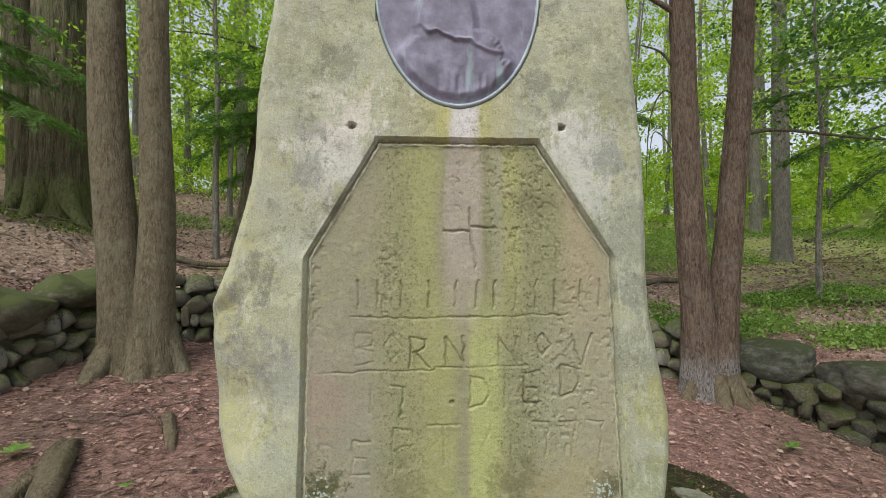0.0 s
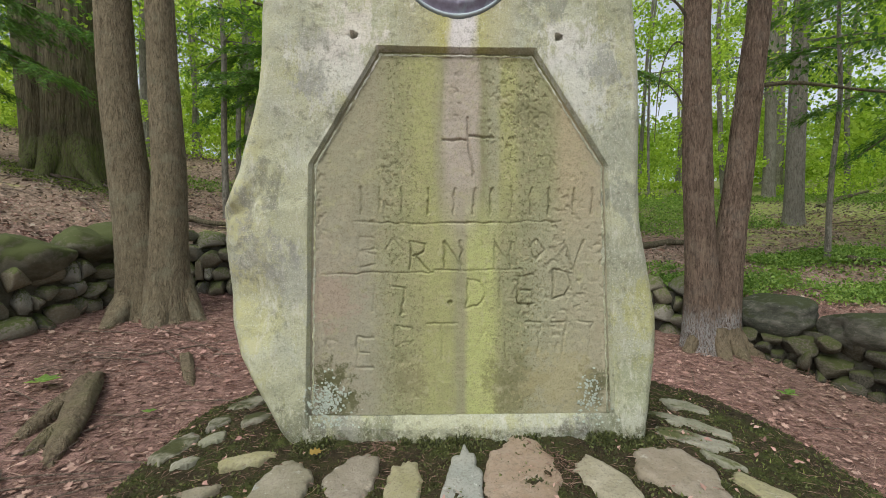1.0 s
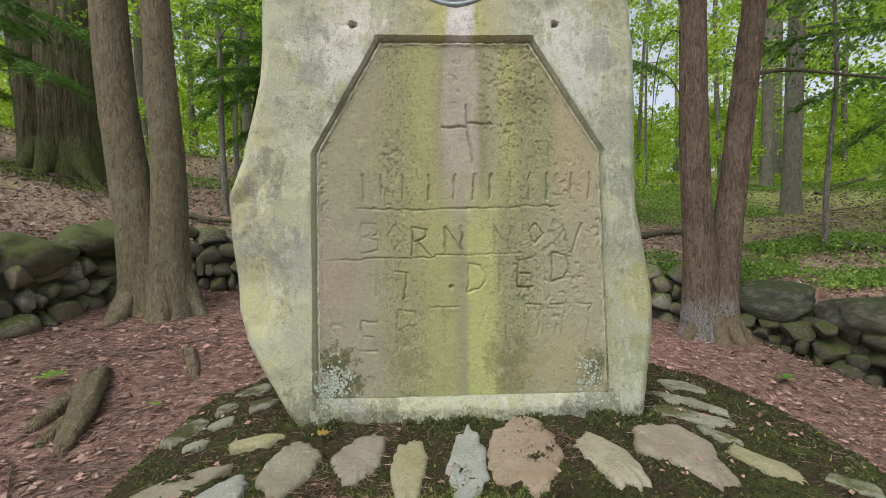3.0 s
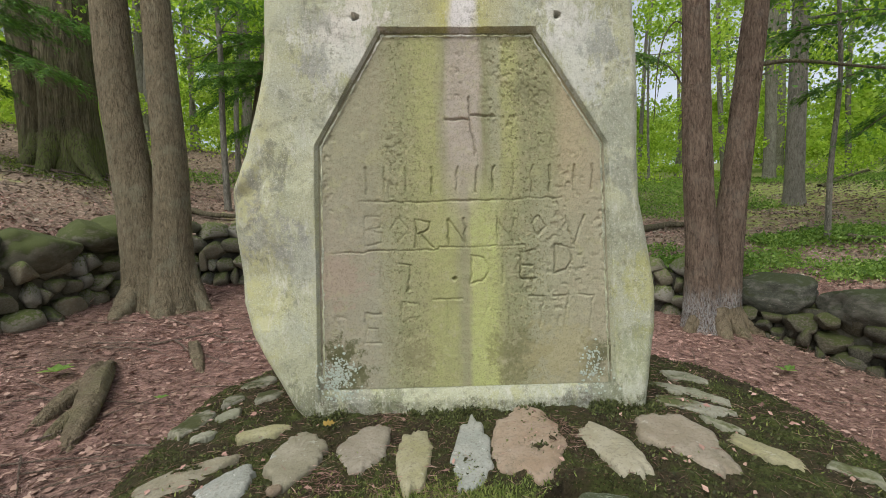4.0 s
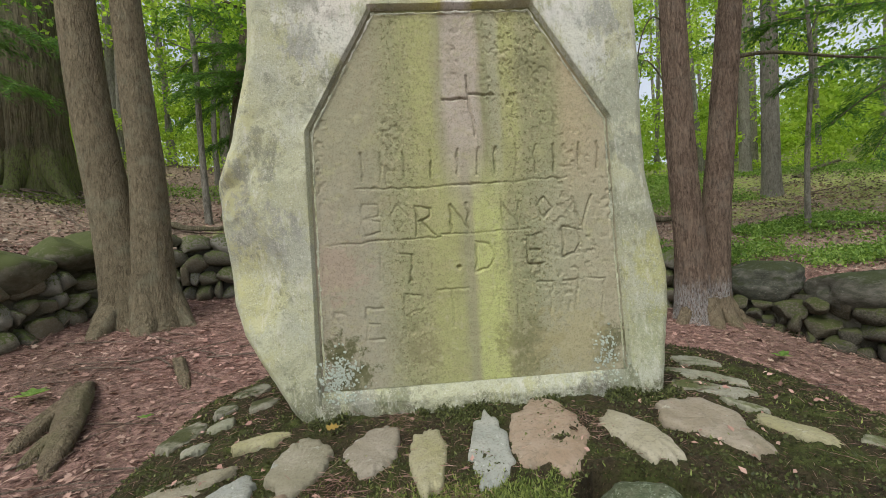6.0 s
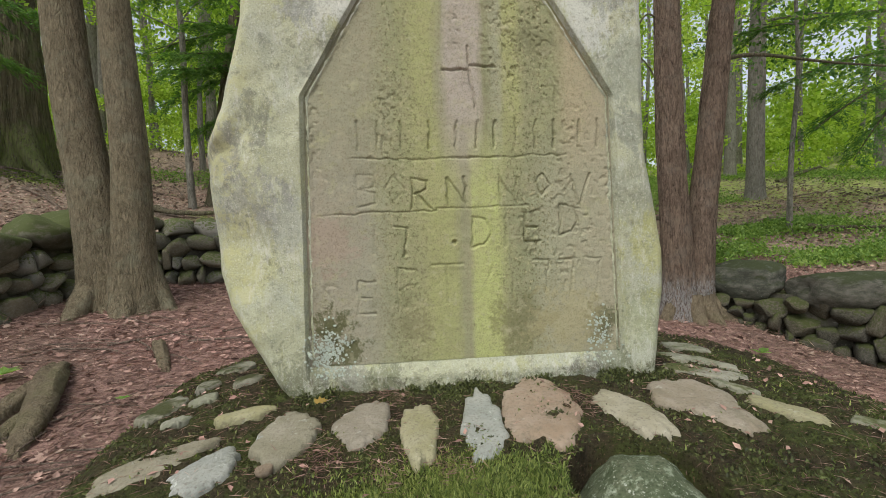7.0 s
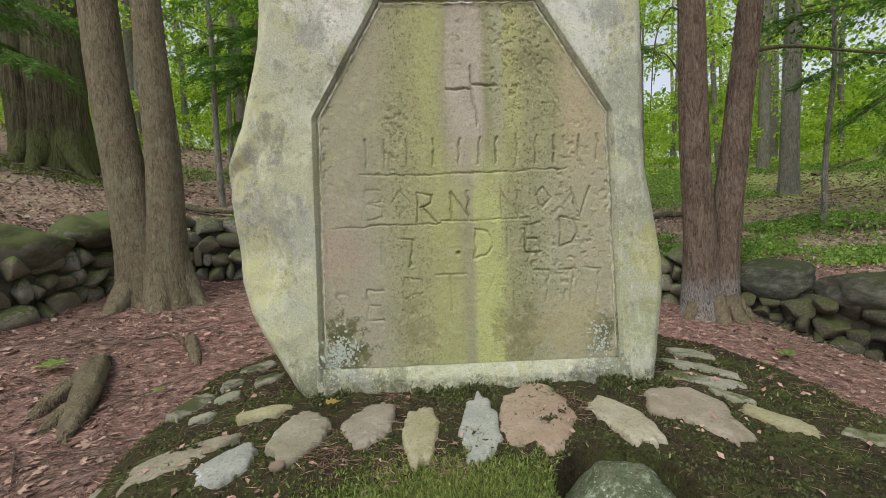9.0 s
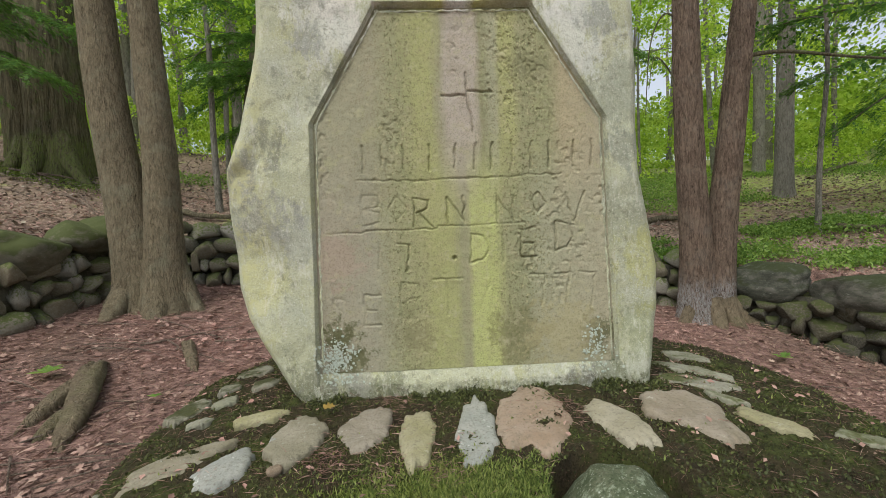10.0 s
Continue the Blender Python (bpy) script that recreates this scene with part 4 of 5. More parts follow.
def put_stone(root, me, x, y, z, sx, sy, sz, turn, tip=0.0, name="stone"):
    ob = new(name, me)
    ob.parent = root
    ob.matrix_parent_inverse = Matrix.Translation(-root.location)
    ob.matrix_basis = Matrix.LocRotScale((x, y, z), Euler((tip, tip * 0.6, turn)), (sx, sy, sz))
    return ob


def build_wall(name, line, top_of, foot_of, courses, cap, label, seed, thick=0.42, tops=CAPS, stones=STONES, squat=1.0):
    """Courses of rough stones along a line, with round boulders on top."""
    rng = random.Random(seed)
    root = thing(name, label, "stone wall", (*line[0], foot_of(*line[0])))
    pts = [Vector((*p, 0)) for p in line]
    lengths = [(q - p).length for p, q in zip(pts, pts[1:])]
    total = sum(lengths)

    def along(s):
        for p, q, n in zip(pts, pts[1:], lengths):
            if s <= n:
                return p.lerp(q, s / n), (q - p).normalized()
            s -= n
        return pts[-1], (pts[-1] - pts[-2]).normalized()
    s = 0.0
    while s < total:
        w = rng.uniform(*cap)
        p, d = along(min(s + w / 2, total))
        top = top_of(p.x, p.y)
        h = w * rng.uniform(0.62, 0.80) * squat
        put_stone(root, rng.choice(tops), p.x, p.y, top - h * 0.5 + rng.uniform(-0.03, 0.03), w * 0.55, thick * rng.uniform(0.52, 0.66), h * 0.54, math.atan2(d.y, d.x) + rng.uniform(-0.25, 0.25) + rng.choice((0, math.pi)), rng.uniform(-0.12, 0.12), "boulder")
        s += w * 0.96
    cap_h = (cap[0] + cap[1]) / 2 * 0.58 * squat
    for side in (-1, 1) if courses else ():
        for c in range(courses):
            s = rng.uniform(0, 0.2)
            while s < total:
                w = rng.choice((0.12, 0.16, 0.20, 0.25, 0.32)) * rng.uniform(0.9, 1.15)
                p, d = along(min(s + w / 2, total))
                nrm = Vector((-d.y, d.x, 0)) * side
                top, foot = top_of(p.x, p.y) - cap_h, foot_of(p.x, p.y) - 0.05
                h = (top - foot) / courses
                q = p - nrm * thick * rng.uniform(0.24, 0.32)
                put_stone(root, rng.choice(stones), q.x, q.y, foot + (c + 0.5) * h + rng.uniform(-0.05, 0.05), w * 0.55, rng.uniform(0.11, 0.20), h * rng.uniform(0.48, 0.76), math.atan2(d.y, d.x) + rng.uniform(-0.2, 0.2) + rng.choice((0, math.pi)), rng.uniform(-0.3, 0.3))
                s += w * 0.92
    # packed core between the two faces; its shade-darkened colour fills the gaps
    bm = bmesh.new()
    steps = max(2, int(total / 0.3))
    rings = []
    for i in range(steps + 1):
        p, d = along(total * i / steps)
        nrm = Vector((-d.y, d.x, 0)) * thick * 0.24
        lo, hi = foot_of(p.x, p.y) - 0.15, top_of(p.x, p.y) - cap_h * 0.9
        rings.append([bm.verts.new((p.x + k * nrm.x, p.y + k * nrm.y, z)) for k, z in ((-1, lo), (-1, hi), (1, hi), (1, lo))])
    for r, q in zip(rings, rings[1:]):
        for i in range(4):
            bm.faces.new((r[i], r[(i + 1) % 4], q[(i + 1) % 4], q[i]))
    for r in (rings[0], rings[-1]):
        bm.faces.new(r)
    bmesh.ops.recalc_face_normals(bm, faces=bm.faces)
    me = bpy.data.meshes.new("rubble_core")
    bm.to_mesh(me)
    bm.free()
    me.materials.append(WALLSTONE_SHADED)
    part("rubble_core", me, root, "packed rubble in shade-darkened colour")
    return root


def inner_foot(x, y):
    return float(-0.40 - 0.09 * x + 0.12 * y)


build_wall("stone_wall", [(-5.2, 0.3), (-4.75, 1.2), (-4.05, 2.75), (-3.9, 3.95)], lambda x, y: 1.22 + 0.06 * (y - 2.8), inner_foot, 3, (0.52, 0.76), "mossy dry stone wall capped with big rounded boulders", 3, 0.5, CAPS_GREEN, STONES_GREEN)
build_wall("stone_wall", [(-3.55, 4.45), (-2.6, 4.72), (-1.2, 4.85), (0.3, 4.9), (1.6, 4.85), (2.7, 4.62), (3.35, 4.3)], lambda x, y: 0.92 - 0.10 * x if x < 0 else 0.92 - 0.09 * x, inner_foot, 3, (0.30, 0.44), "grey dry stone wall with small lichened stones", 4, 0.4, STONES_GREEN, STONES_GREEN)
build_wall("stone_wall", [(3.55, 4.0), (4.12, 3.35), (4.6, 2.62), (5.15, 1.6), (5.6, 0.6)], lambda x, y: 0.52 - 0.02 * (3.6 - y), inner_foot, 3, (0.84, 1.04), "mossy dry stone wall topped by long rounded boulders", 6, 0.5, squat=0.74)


# ---- trees ----
def tube(path, radii, segs, ridge=0.0, seed=0.0, ridges=15, lump=0.04):
    """A bark-covered stem along a path: vertices and faces."""
    path, radii = np.asarray(path, float), np.asarray(radii, float)
    n = len(path)
    tang = np.gradient(path, axis=0)
    tang /= np.linalg.norm(tang, axis=1, keepdims=True)
    ref = np.array([1.0, 0, 0]) if abs(tang[0][0]) < 0.8 else np.array([0, 1.0, 0])
    e1 = np.cross(tang, ref)
    e1 /= np.linalg.norm(e1, axis=1, keepdims=True)
    e2 = np.cross(tang, e1)
    th = np.linspace(0, 2 * math.pi, segs, endpoint=False)
    s = np.concatenate([[0], np.cumsum(np.linalg.norm(np.diff(path, axis=0), axis=1))])
    T, S = np.meshgrid(th, s)
    r = radii[:, None] * (1 + lump * fbm(np.cos(T) * 1.2 + seed, np.sin(T) * 1.2, S * 1.3 + seed))
    if ridge:
        r = r + ridge * fbm(np.cos(T) * ridges / 3 + seed, np.sin(T) * ridges / 3, S * 2.2, 3)
    v = path[:, None, :] + e1[:, None, :] * (r * np.cos(T))[..., None] + e2[:, None, :] * (r * np.sin(T))[..., None]
    return v.reshape(-1, 3), grid_faces(n, segs, True)


def curve_path(points, n):
    """A smooth path of n places through a few points."""
    pts = np.asarray(points, float)
    t = np.linspace(0, len(pts) - 1, n)
    i = np.clip(t.astype(int), 0, len(pts) - 2)
    u = (t - i)[:, None]
    p0, p1, p2, p3 = pts[np.clip(i - 1, 0, None)], pts[i], pts[i + 1], pts[np.clip(i + 2, None, len(pts) - 1)]
    return 0.5 * (2 * p1 + (p2 - p0) * u + (2 * p0 - 5 * p1 + 4 * p2 - p3) * u ** 2 + (3 * p1 - p0 - 3 * p2 + p3) * u ** 3)


def join(pieces):
    vs, fs, k = [], [], 0
    for v, f in pieces:
        vs.append(v)
        fs.append(np.asarray(f) + k)
        k += len(v)
    return np.concatenate(vs), np.concatenate(fs)


def stem(root, points, radii, material, segs=40, n=90, ridge=0.012, seed=0.0, name="trunk", label="", ridges=15, flare=None):
    path = curve_path(points, n)
    rad = np.interp(np.linspace(0, 1, n), np.linspace(0, 1, len(radii)), radii)
    if flare:
        rad = rad + flare[0] * np.exp(-(path[:, 2] - path[0, 2]) / flare[1])
    v, f = tube(path, rad, segs, ridge, seed, ridges)
    return part(name, fast_mesh(name, v, f, material, flat=False), root, label)


def root_limb(root, points, r0, material, seed, label=""):
    path = curve_path(points, 22)
    path[:, 2] -= np.linspace(0.03, 0.15, 22)
    v, f = tube(path, r0 * (1 - 0.75 * np.linspace(0, 1, 22) ** 0.8), 14, r0 * 0.12, seed, 9, 0.15)
    return part("root", fast_mesh("root", v, f, material, flat=False), root, label)


LEAF = np.array([(0, 0, 0), (0.30, 0.42, 0.05), (0, 1.0, -0.08), (-0.30, 0.42, 0.05)])
LEAF_FACES = np.array([(0, 1, 2), (0, 2, 3)])
NEEDLE_SPRAY = np.array([(0, 0, 0), (0.13, 0.25, 0.0), (0, 1.0, -0.06), (-0.13, 0.25, 0.0)])
ragged = [(0.12, -0.1), (0.42, 0.02), (0.22, 0.2), (0.52, 0.42), (0.24, 0.5), (0.30, 0.78), (0.08, 0.72), (0, 1.0), (-0.10, 0.72), (-0.32, 0.76), (-0.22, 0.5), (-0.5, 0.40), (-0.2, 0.22), (-0.40, 0.0), (-0.1, -0.1)]
LOBED = np.array([(0, 0.35, 0.06)] + [(x, y, 0.10 * abs(x) * 2 - 0.05 * y) for x, y in ragged])
LOBED_FACES = np.array([(0, i, i % len(ragged) + 1) for i in range(1, len(ragged) + 1)])


def scatter(places, ahead, up, sizes, template=LEAF, faces=LEAF_FACES, rng=None):
    """Copies of a leaf at places, pointing ahead, with their face towards up."""
    a = ahead / np.linalg.norm(ahead, axis=1, keepdims=True)
    s = np.cross(a, up)
    s /= np.maximum(np.linalg.norm(s, axis=1, keepdims=True), 1e-6)
    u = np.cross(s, a)
    t = template
    v = places[:, None, :] + sizes[:, None, None] * (s[:, None, :] * t[None, :, 0, None] + a[:, None, :] * t[None, :, 1, None] + u[:, None, :] * t[None, :, 2, None])
    f = faces[None] + (np.arange(len(places)) * len(t))[:, None, None]
    return v.reshape(-1, 3), f.reshape(-1, faces.shape[1])


def unit(rng, n, up=0.0):
    v = rng.normal(size=(n, 3))
    v[:, 2] += up
    return v / np.linalg.norm(v, axis=1, keepdims=True)


def leafy(rng, clumps, per, size, flat=0.6):
    """Leaves gathered in flat-lying clumps: rows of x, y, z, radius."""
    clumps = np.asarray(clumps, float)
    n = len(clumps) * per
    c = np.repeat(clumps, per, 0)
    d = unit(rng, n) * (rng.random(n) ** 0.45)[:, None] * c[:, 3:4]
    d[:, 2] *= 0.42
    up = unit(rng, n, 1.6 * flat)
    return scatter(c[:, :3] + d, unit(rng, n, -0.3), up, size * rng.uniform(0.6, 1.25, n))


def bough(rng, start, end, droop, n_side, length, size, per=60):
    """A hemlock bough: a thin limb with flat drooping sprays; gives the limb's path and the needles."""
    start, end = np.array(start, float), np.array(end, float)
    t = np.linspace(0, 1, 24)
    path = start + (end - start) * t[:, None]
    path[:, 2] -= droop * t ** 2
    d = end - start
    side = np.cross(d, (0, 0, 1.0))
    side /= np.linalg.norm(side)
    fwd = d / np.linalg.norm(d)
    P, A = [], []
    for i in range(n_side):
        k = rng.uniform(0.12, 1.0)
        p = start + d * k - np.array((0, 0, droop * k * k))
        s = side * rng.choice((-1, 1)) * rng.uniform(0.5, 1.0) + fwd * rng.uniform(0.3, 0.9) + np.array((0, 0, rng.uniform(-0.35, 0.08)))
        s /= np.linalg.norm(s)
        ln = length * (1.15 - 0.6 * k) * rng.uniform(0.5, 1.1)
        u = np.sort(rng.random(per))
        q = p + s * (u * ln)[:, None]
        q[:, 2] -= 0.35 * ln * u ** 2
        q += rng.normal(0, 0.02, (per, 3))
        spread = np.cross(s, (0, 0, 1.0))
        a = s + spread * rng.choice((-1, 1), per)[:, None] * rng.uniform(0.4, 1.1, per)[:, None]
        a[:, 2] -= 0.25
        P.append(q)
        A.append(a)
    P, A = np.concatenate(P), np.concatenate(A)
    return path, scatter(P, A, unit(rng, len(P), 3.0), size * rng.uniform(0.6, 1.3, len(P)), NEEDLE_SPRAY)


def near_trees():
    left = thing("tree", "twin-stemmed hemlock with grey brown bark growing before the wall", "tree", (-3.2, 3.45, 0.3))
    stem(left, [(-3.22, 3.55, 0.15), (-3.24, 3.52, 0.6), (-3.28, 3.5, 1.1), (-3.37, 3.5, 1.83), (-3.45, 3.5, 2.6), (-3.49, 3.5, 3.35), (-3.54, 3.5, 5.0), (-3.64, 3.5, 8.0)], [0.25, 0.235, 0.215, 0.195, 0.182, 0.174, 0.155, 0.11], BARK_LEFT, 96, 190, 0.008, 1.0, ridges=40, flare=(0.15, 0.30))
    stem(left, [(-3.0, 3.5, 0.15), (-2.98, 3.5, 0.6), (-2.96, 3.5, 1.1), (-2.94, 3.5, 1.83), (-2.97, 3.5, 2.6), (-3.0, 3.5, 3.35), (-3.03, 3.5, 5.0), (-3.05, 3.5, 8.0)], [0.215, 0.205, 0.185, 0.168, 0.153, 0.143, 0.125, 0.10], BARK_LEFT, 96, 190, 0.008, 4.0, ridges=40, flare=(0.15, 0.30))
    for k, (p, r) in enumerate((([(-3.02, 3.46, 0.80), (-2.97, 3.32, 0.46), (-2.92, 3.12, 0.24), (-2.88, 2.95, 0.12)], 0.21), ([(-3.28, 3.46, 0.66), (-3.32, 3.20, 0.42), (-3.30, 2.98, 0.30), (-3.22, 2.72, 0.18)], 0.15),
                                ([(-2.90, 3.52, 0.70), (-2.70, 3.50, 0.40), (-2.50, 3.42, 0.24)], 0.17), ([(-3.34, 3.55, 0.66), (-3.58, 3.50, 0.42), (-3.78, 3.42, 0.26)], 0.14))):
        root_limb(left, p, r, BARK_LEFT, k + 2.0)
    right = thing("tree", "twin-stemmed hemlock with ridged red brown bark and a whitened foot", "tree", (3.25, 3.7, -0.2))
    stem(right, [(3.16, 3.7, -0.30), (3.15, 3.7, 0.3), (3.13, 3.7, 0.9), (3.07, 3.7, 1.7), (3.03, 3.7, 2.88), (3.01, 3.7, 3.8), (3.0, 3.7, 5.5), (3.0, 3.7, 9.0)], [0.20, 0.19, 0.172, 0.155, 0.145, 0.138, 0.12, 0.09], BARK_RIGHT, 110, 190, 0.016, 7.0, ridges=44, flare=(0.10, 0.2))
    stem(right, [(3.40, 3.72, -0.30), (3.42, 3.72, 0.3), (3.46, 3.72, 0.9), (3.53, 3.72, 1.5), (3.63, 3.72, 2.5), (3.72, 3.72, 3.4), (3.78, 3.72, 4.2), (4.0, 3.72, 9.0)], [0.195, 0.185, 0.165, 0.148, 0.135, 0.128, 0.115, 0.09], BARK_RIGHT, 110, 190, 0.016, 9.0, ridges=44, flare=(0.10, 0.2))
    for k, p in enumerate(([(3.44, 3.66, 0.16), (3.60, 3.56, -0.06), (3.80, 3.46, -0.16), (3.95, 3.36, -0.24)], [(3.14, 3.66, 0.14), (2.96, 3.60, -0.06), (2.78, 3.56, -0.14)], [(3.26, 3.60, 0.10), (3.26, 3.42, -0.10), (3.22, 3.22, -0.20)], [(3.40, 3.58, 0.10), (3.46, 3.40, -0.12), (3.52, 3.18, -0.22)])):
        root_limb(right, p, 0.135, ROOT, k + 12.0)
    # dead limbs of the right-hand stems
    for k, (p, r) in enumerate((([(3.68, 3.7, 2.93), (4.3, 3.8, 3.03), (5.4, 3.9, 2.98), (6.8, 4.0, 2.95)], 0.030), ([(3.0, 3.7, 3.3), (2.78, 3.72, 3.45), (2.62, 3.75, 3.1), (2.56, 3.75, 2.3)], 0.014), ([(2.95, 3.7, 2.55), (2.8, 3.72, 2.85), (2.66, 3.74, 2.95), (2.6, 3.75, 2.6)], 0.012), ([(2.98, 3.7, 3.6), (2.75, 3.7, 3.9), (2.5, 3.72, 4.0)], 0.022), ([(3.0, 3.7, 4.35), (2.35, 3.65, 4.6), (1.98, 3.6, 4.1), (2.1, 3.6, 3.5), (2.27, 3.6, 2.95)], 0.034))):
        path = curve_path(p, 26)
        v, f = tube(path, np.linspace(r, r * 0.3, 26), 9, 0, k, 5, 0.1)
        part("branch", fast_mesh("branch", v, f, TWIG if k == 4 else BARK_BIG, flat=False), right, "thin bare branch")

    # unseen crown high above the view, added to shade the wall below
    rng = np.random.default_rng(91)
    for k in range(16):
        a, h, q = k * 2.4 + rng.uniform(-0.3, 0.3), 5.4 + 0.24 * k, rng.uniform(2.0, 3.0) * (1.1 - 0.03 * k)
        path, leaves = bough(rng, (3.3, 3.7, h), (3.3 + q * math.cos(a), 3.7 + q * math.sin(a), h + 0.1), 0.5, 55, 0.8, 0.075, 50)
        limb = part("limb", fast_mesh("limb", *tube(path, np.linspace(0.03, 0.006, len(path)), 7), BARK_RIGHT, flat=False), right)
        part("needles", fast_mesh("needles", *leaves, HEMLOCK), limb, "dark green flat needle sprays")


near_trees()


def big_oak():
    root = thing("tree", "huge old oak with furrowed mossy bark and a flaring foot", "tree", (-7.4, 7.3, 2.3))
    stem(root, [(-7.05, 7.4, 1.7), (-7.05, 7.4, 3.0), (-7.1, 7.4, 5.0), (-7.15, 7.4, 8.0), (-7.2, 7.4, 13.0)], [0.50, 0.46, 0.43, 0.41, 0.32], BARK_OAK, 120, 150, 0.035, 3.0, ridges=30, flare=(0.30, 0.45))
    stem(root, [(-7.85, 7.6, 1.8), (-7.85, 7.6, 3.2), (-8.0, 7.6, 5.0), (-8.3, 7.6, 9.0)], [0.32, 0.29, 0.27, 0.2], BARK_OAK, 90, 110, 0.028, 5.0, ridges=24, flare=(0.16, 0.40))
    for k, p in enumerate(([(-6.85, 7.2, 3.0), (-6.5, 7.0, 2.45), (-6.1, 6.8, 2.1)], [(-7.1, 7.05, 2.9), (-7.05, 6.75, 2.4), (-6.95, 6.45, 2.05)], [(-7.45, 7.2, 2.9), (-7.5, 6.9, 2.45), (-7.6, 6.6, 2.1)])):
        root_limb(root, p, 0.24, BARK_OAK, k + 21.0)


big_oak()


def far_tree(x, y, r, height, lean, material, leaves, rng, clumps=26, per=260, size=0.15, low=3.2, spread=2.6, label="slender grey forest tree with a light green crown"):
    z = float(land(x, y))
    root = thing("tree", label, "tree", (x, y, z), "trees of the wood")
    pts = [(x + lean * (k / 4) * height * 0.25, y, z - 0.2 + height * k / 4) for k in range(5)]
    pts[2] = (pts[2][0] + rng.normal(0, 0.08), y, pts[2][2])
    stem(root, pts, [r, r * 0.9, r * 0.78, r * 0.6, r * 0.3], material, 20, 46, r * 0.06, float(rng.uniform(0, 40)), flare=(r * 0.55, 0.25))
    top = np.array(pts[-1])
    c = []
    limbs = []
    for _ in range(clumps):
        h = rng.uniform(low, max(low + 1.5, min(height, 1.8 + 0.55 * math.hypot(x, y))))
        a = rng.uniform(0, 2 * math.pi)
        q = spread * rng.uniform(0.25, 1.0) * (1.1 - 0.5 * h / height)
        base = np.array([np.interp(h / height, np.linspace(0, 1, 5), [p[i] for p in pts]) for i in range(3)])
        end = base + np.array((q * math.cos(a), q * math.sin(a), rng.uniform(-0.2, 0.5)))
        c.append((*end, rng.uniform(0.5, 1.0)))
        if len(limbs) < 9:
            path = curve_path([base, (base + end) / 2 + np.array((0, 0, 0.12)), end], 8)
            limbs.append(path)
            part("limb", fast_mesh("limb", *tube(path, np.linspace(r * 0.22, r * 0.05, 8), 6), material, flat=False), root)
    v, f = leafy(rng, c, per, size)
    part("crown", fast_mesh("crown", v, f, leaves), root, "many small light green leaves")


rng = np.random.default_rng(21)
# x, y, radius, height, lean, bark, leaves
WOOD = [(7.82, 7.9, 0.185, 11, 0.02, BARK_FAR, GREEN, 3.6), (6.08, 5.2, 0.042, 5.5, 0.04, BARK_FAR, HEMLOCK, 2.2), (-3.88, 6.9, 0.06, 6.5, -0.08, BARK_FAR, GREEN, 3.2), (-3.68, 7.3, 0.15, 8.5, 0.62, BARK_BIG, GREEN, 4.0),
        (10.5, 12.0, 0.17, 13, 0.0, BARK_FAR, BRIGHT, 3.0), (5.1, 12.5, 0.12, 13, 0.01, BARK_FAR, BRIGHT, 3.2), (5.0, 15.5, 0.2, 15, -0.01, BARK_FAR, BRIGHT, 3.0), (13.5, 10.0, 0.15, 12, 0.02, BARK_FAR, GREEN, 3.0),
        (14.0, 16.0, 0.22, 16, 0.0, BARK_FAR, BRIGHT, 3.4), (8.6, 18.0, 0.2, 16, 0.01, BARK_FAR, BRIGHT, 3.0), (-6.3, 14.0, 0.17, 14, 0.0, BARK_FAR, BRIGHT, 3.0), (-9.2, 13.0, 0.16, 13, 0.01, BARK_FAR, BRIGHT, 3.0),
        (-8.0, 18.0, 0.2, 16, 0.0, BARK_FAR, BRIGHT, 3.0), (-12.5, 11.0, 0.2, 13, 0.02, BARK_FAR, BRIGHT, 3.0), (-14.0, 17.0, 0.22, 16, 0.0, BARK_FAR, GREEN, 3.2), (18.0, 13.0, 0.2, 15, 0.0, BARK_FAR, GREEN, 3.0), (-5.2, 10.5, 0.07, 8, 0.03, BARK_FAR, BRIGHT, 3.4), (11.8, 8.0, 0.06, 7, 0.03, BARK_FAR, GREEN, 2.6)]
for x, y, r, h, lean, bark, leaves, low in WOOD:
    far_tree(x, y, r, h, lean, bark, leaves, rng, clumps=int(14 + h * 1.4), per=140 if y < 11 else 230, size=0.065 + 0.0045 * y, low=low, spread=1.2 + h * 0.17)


def hemlock_boughs(name, x, y, height, r, boughs, label, seed, size=0.062):
    """A hemlock that stands to the side, whose dark boughs reach in."""
    rng = np.random.default_rng(seed)
    z = float(land(x, y))
    root = thing("tree", label, "tree", (x, y, z), "hemlocks")
    stem(root, [(x, y, z - 0.2), (x, y, z + height / 2), (x, y, z + height)], [r, r * 0.8, r * 0.4], BARK_BIG, 18, 36, r * 0.06, seed, flare=(r * 0.4, 0.3))
    for start_z, end, droop, n_side, length in boughs:
        path, leaves = bough(rng, (x, y, start_z), end, droop, n_side, length, size)
        v, f = tube(path, np.linspace(0.028, 0.006, len(path)), 7)
        limb = part("branch", fast_mesh("branch", v, f, BARK_BIG, flat=False), root)
        part("needles", fast_mesh("needles", *leaves, HEMLOCK), limb, "dark green flat needle sprays")


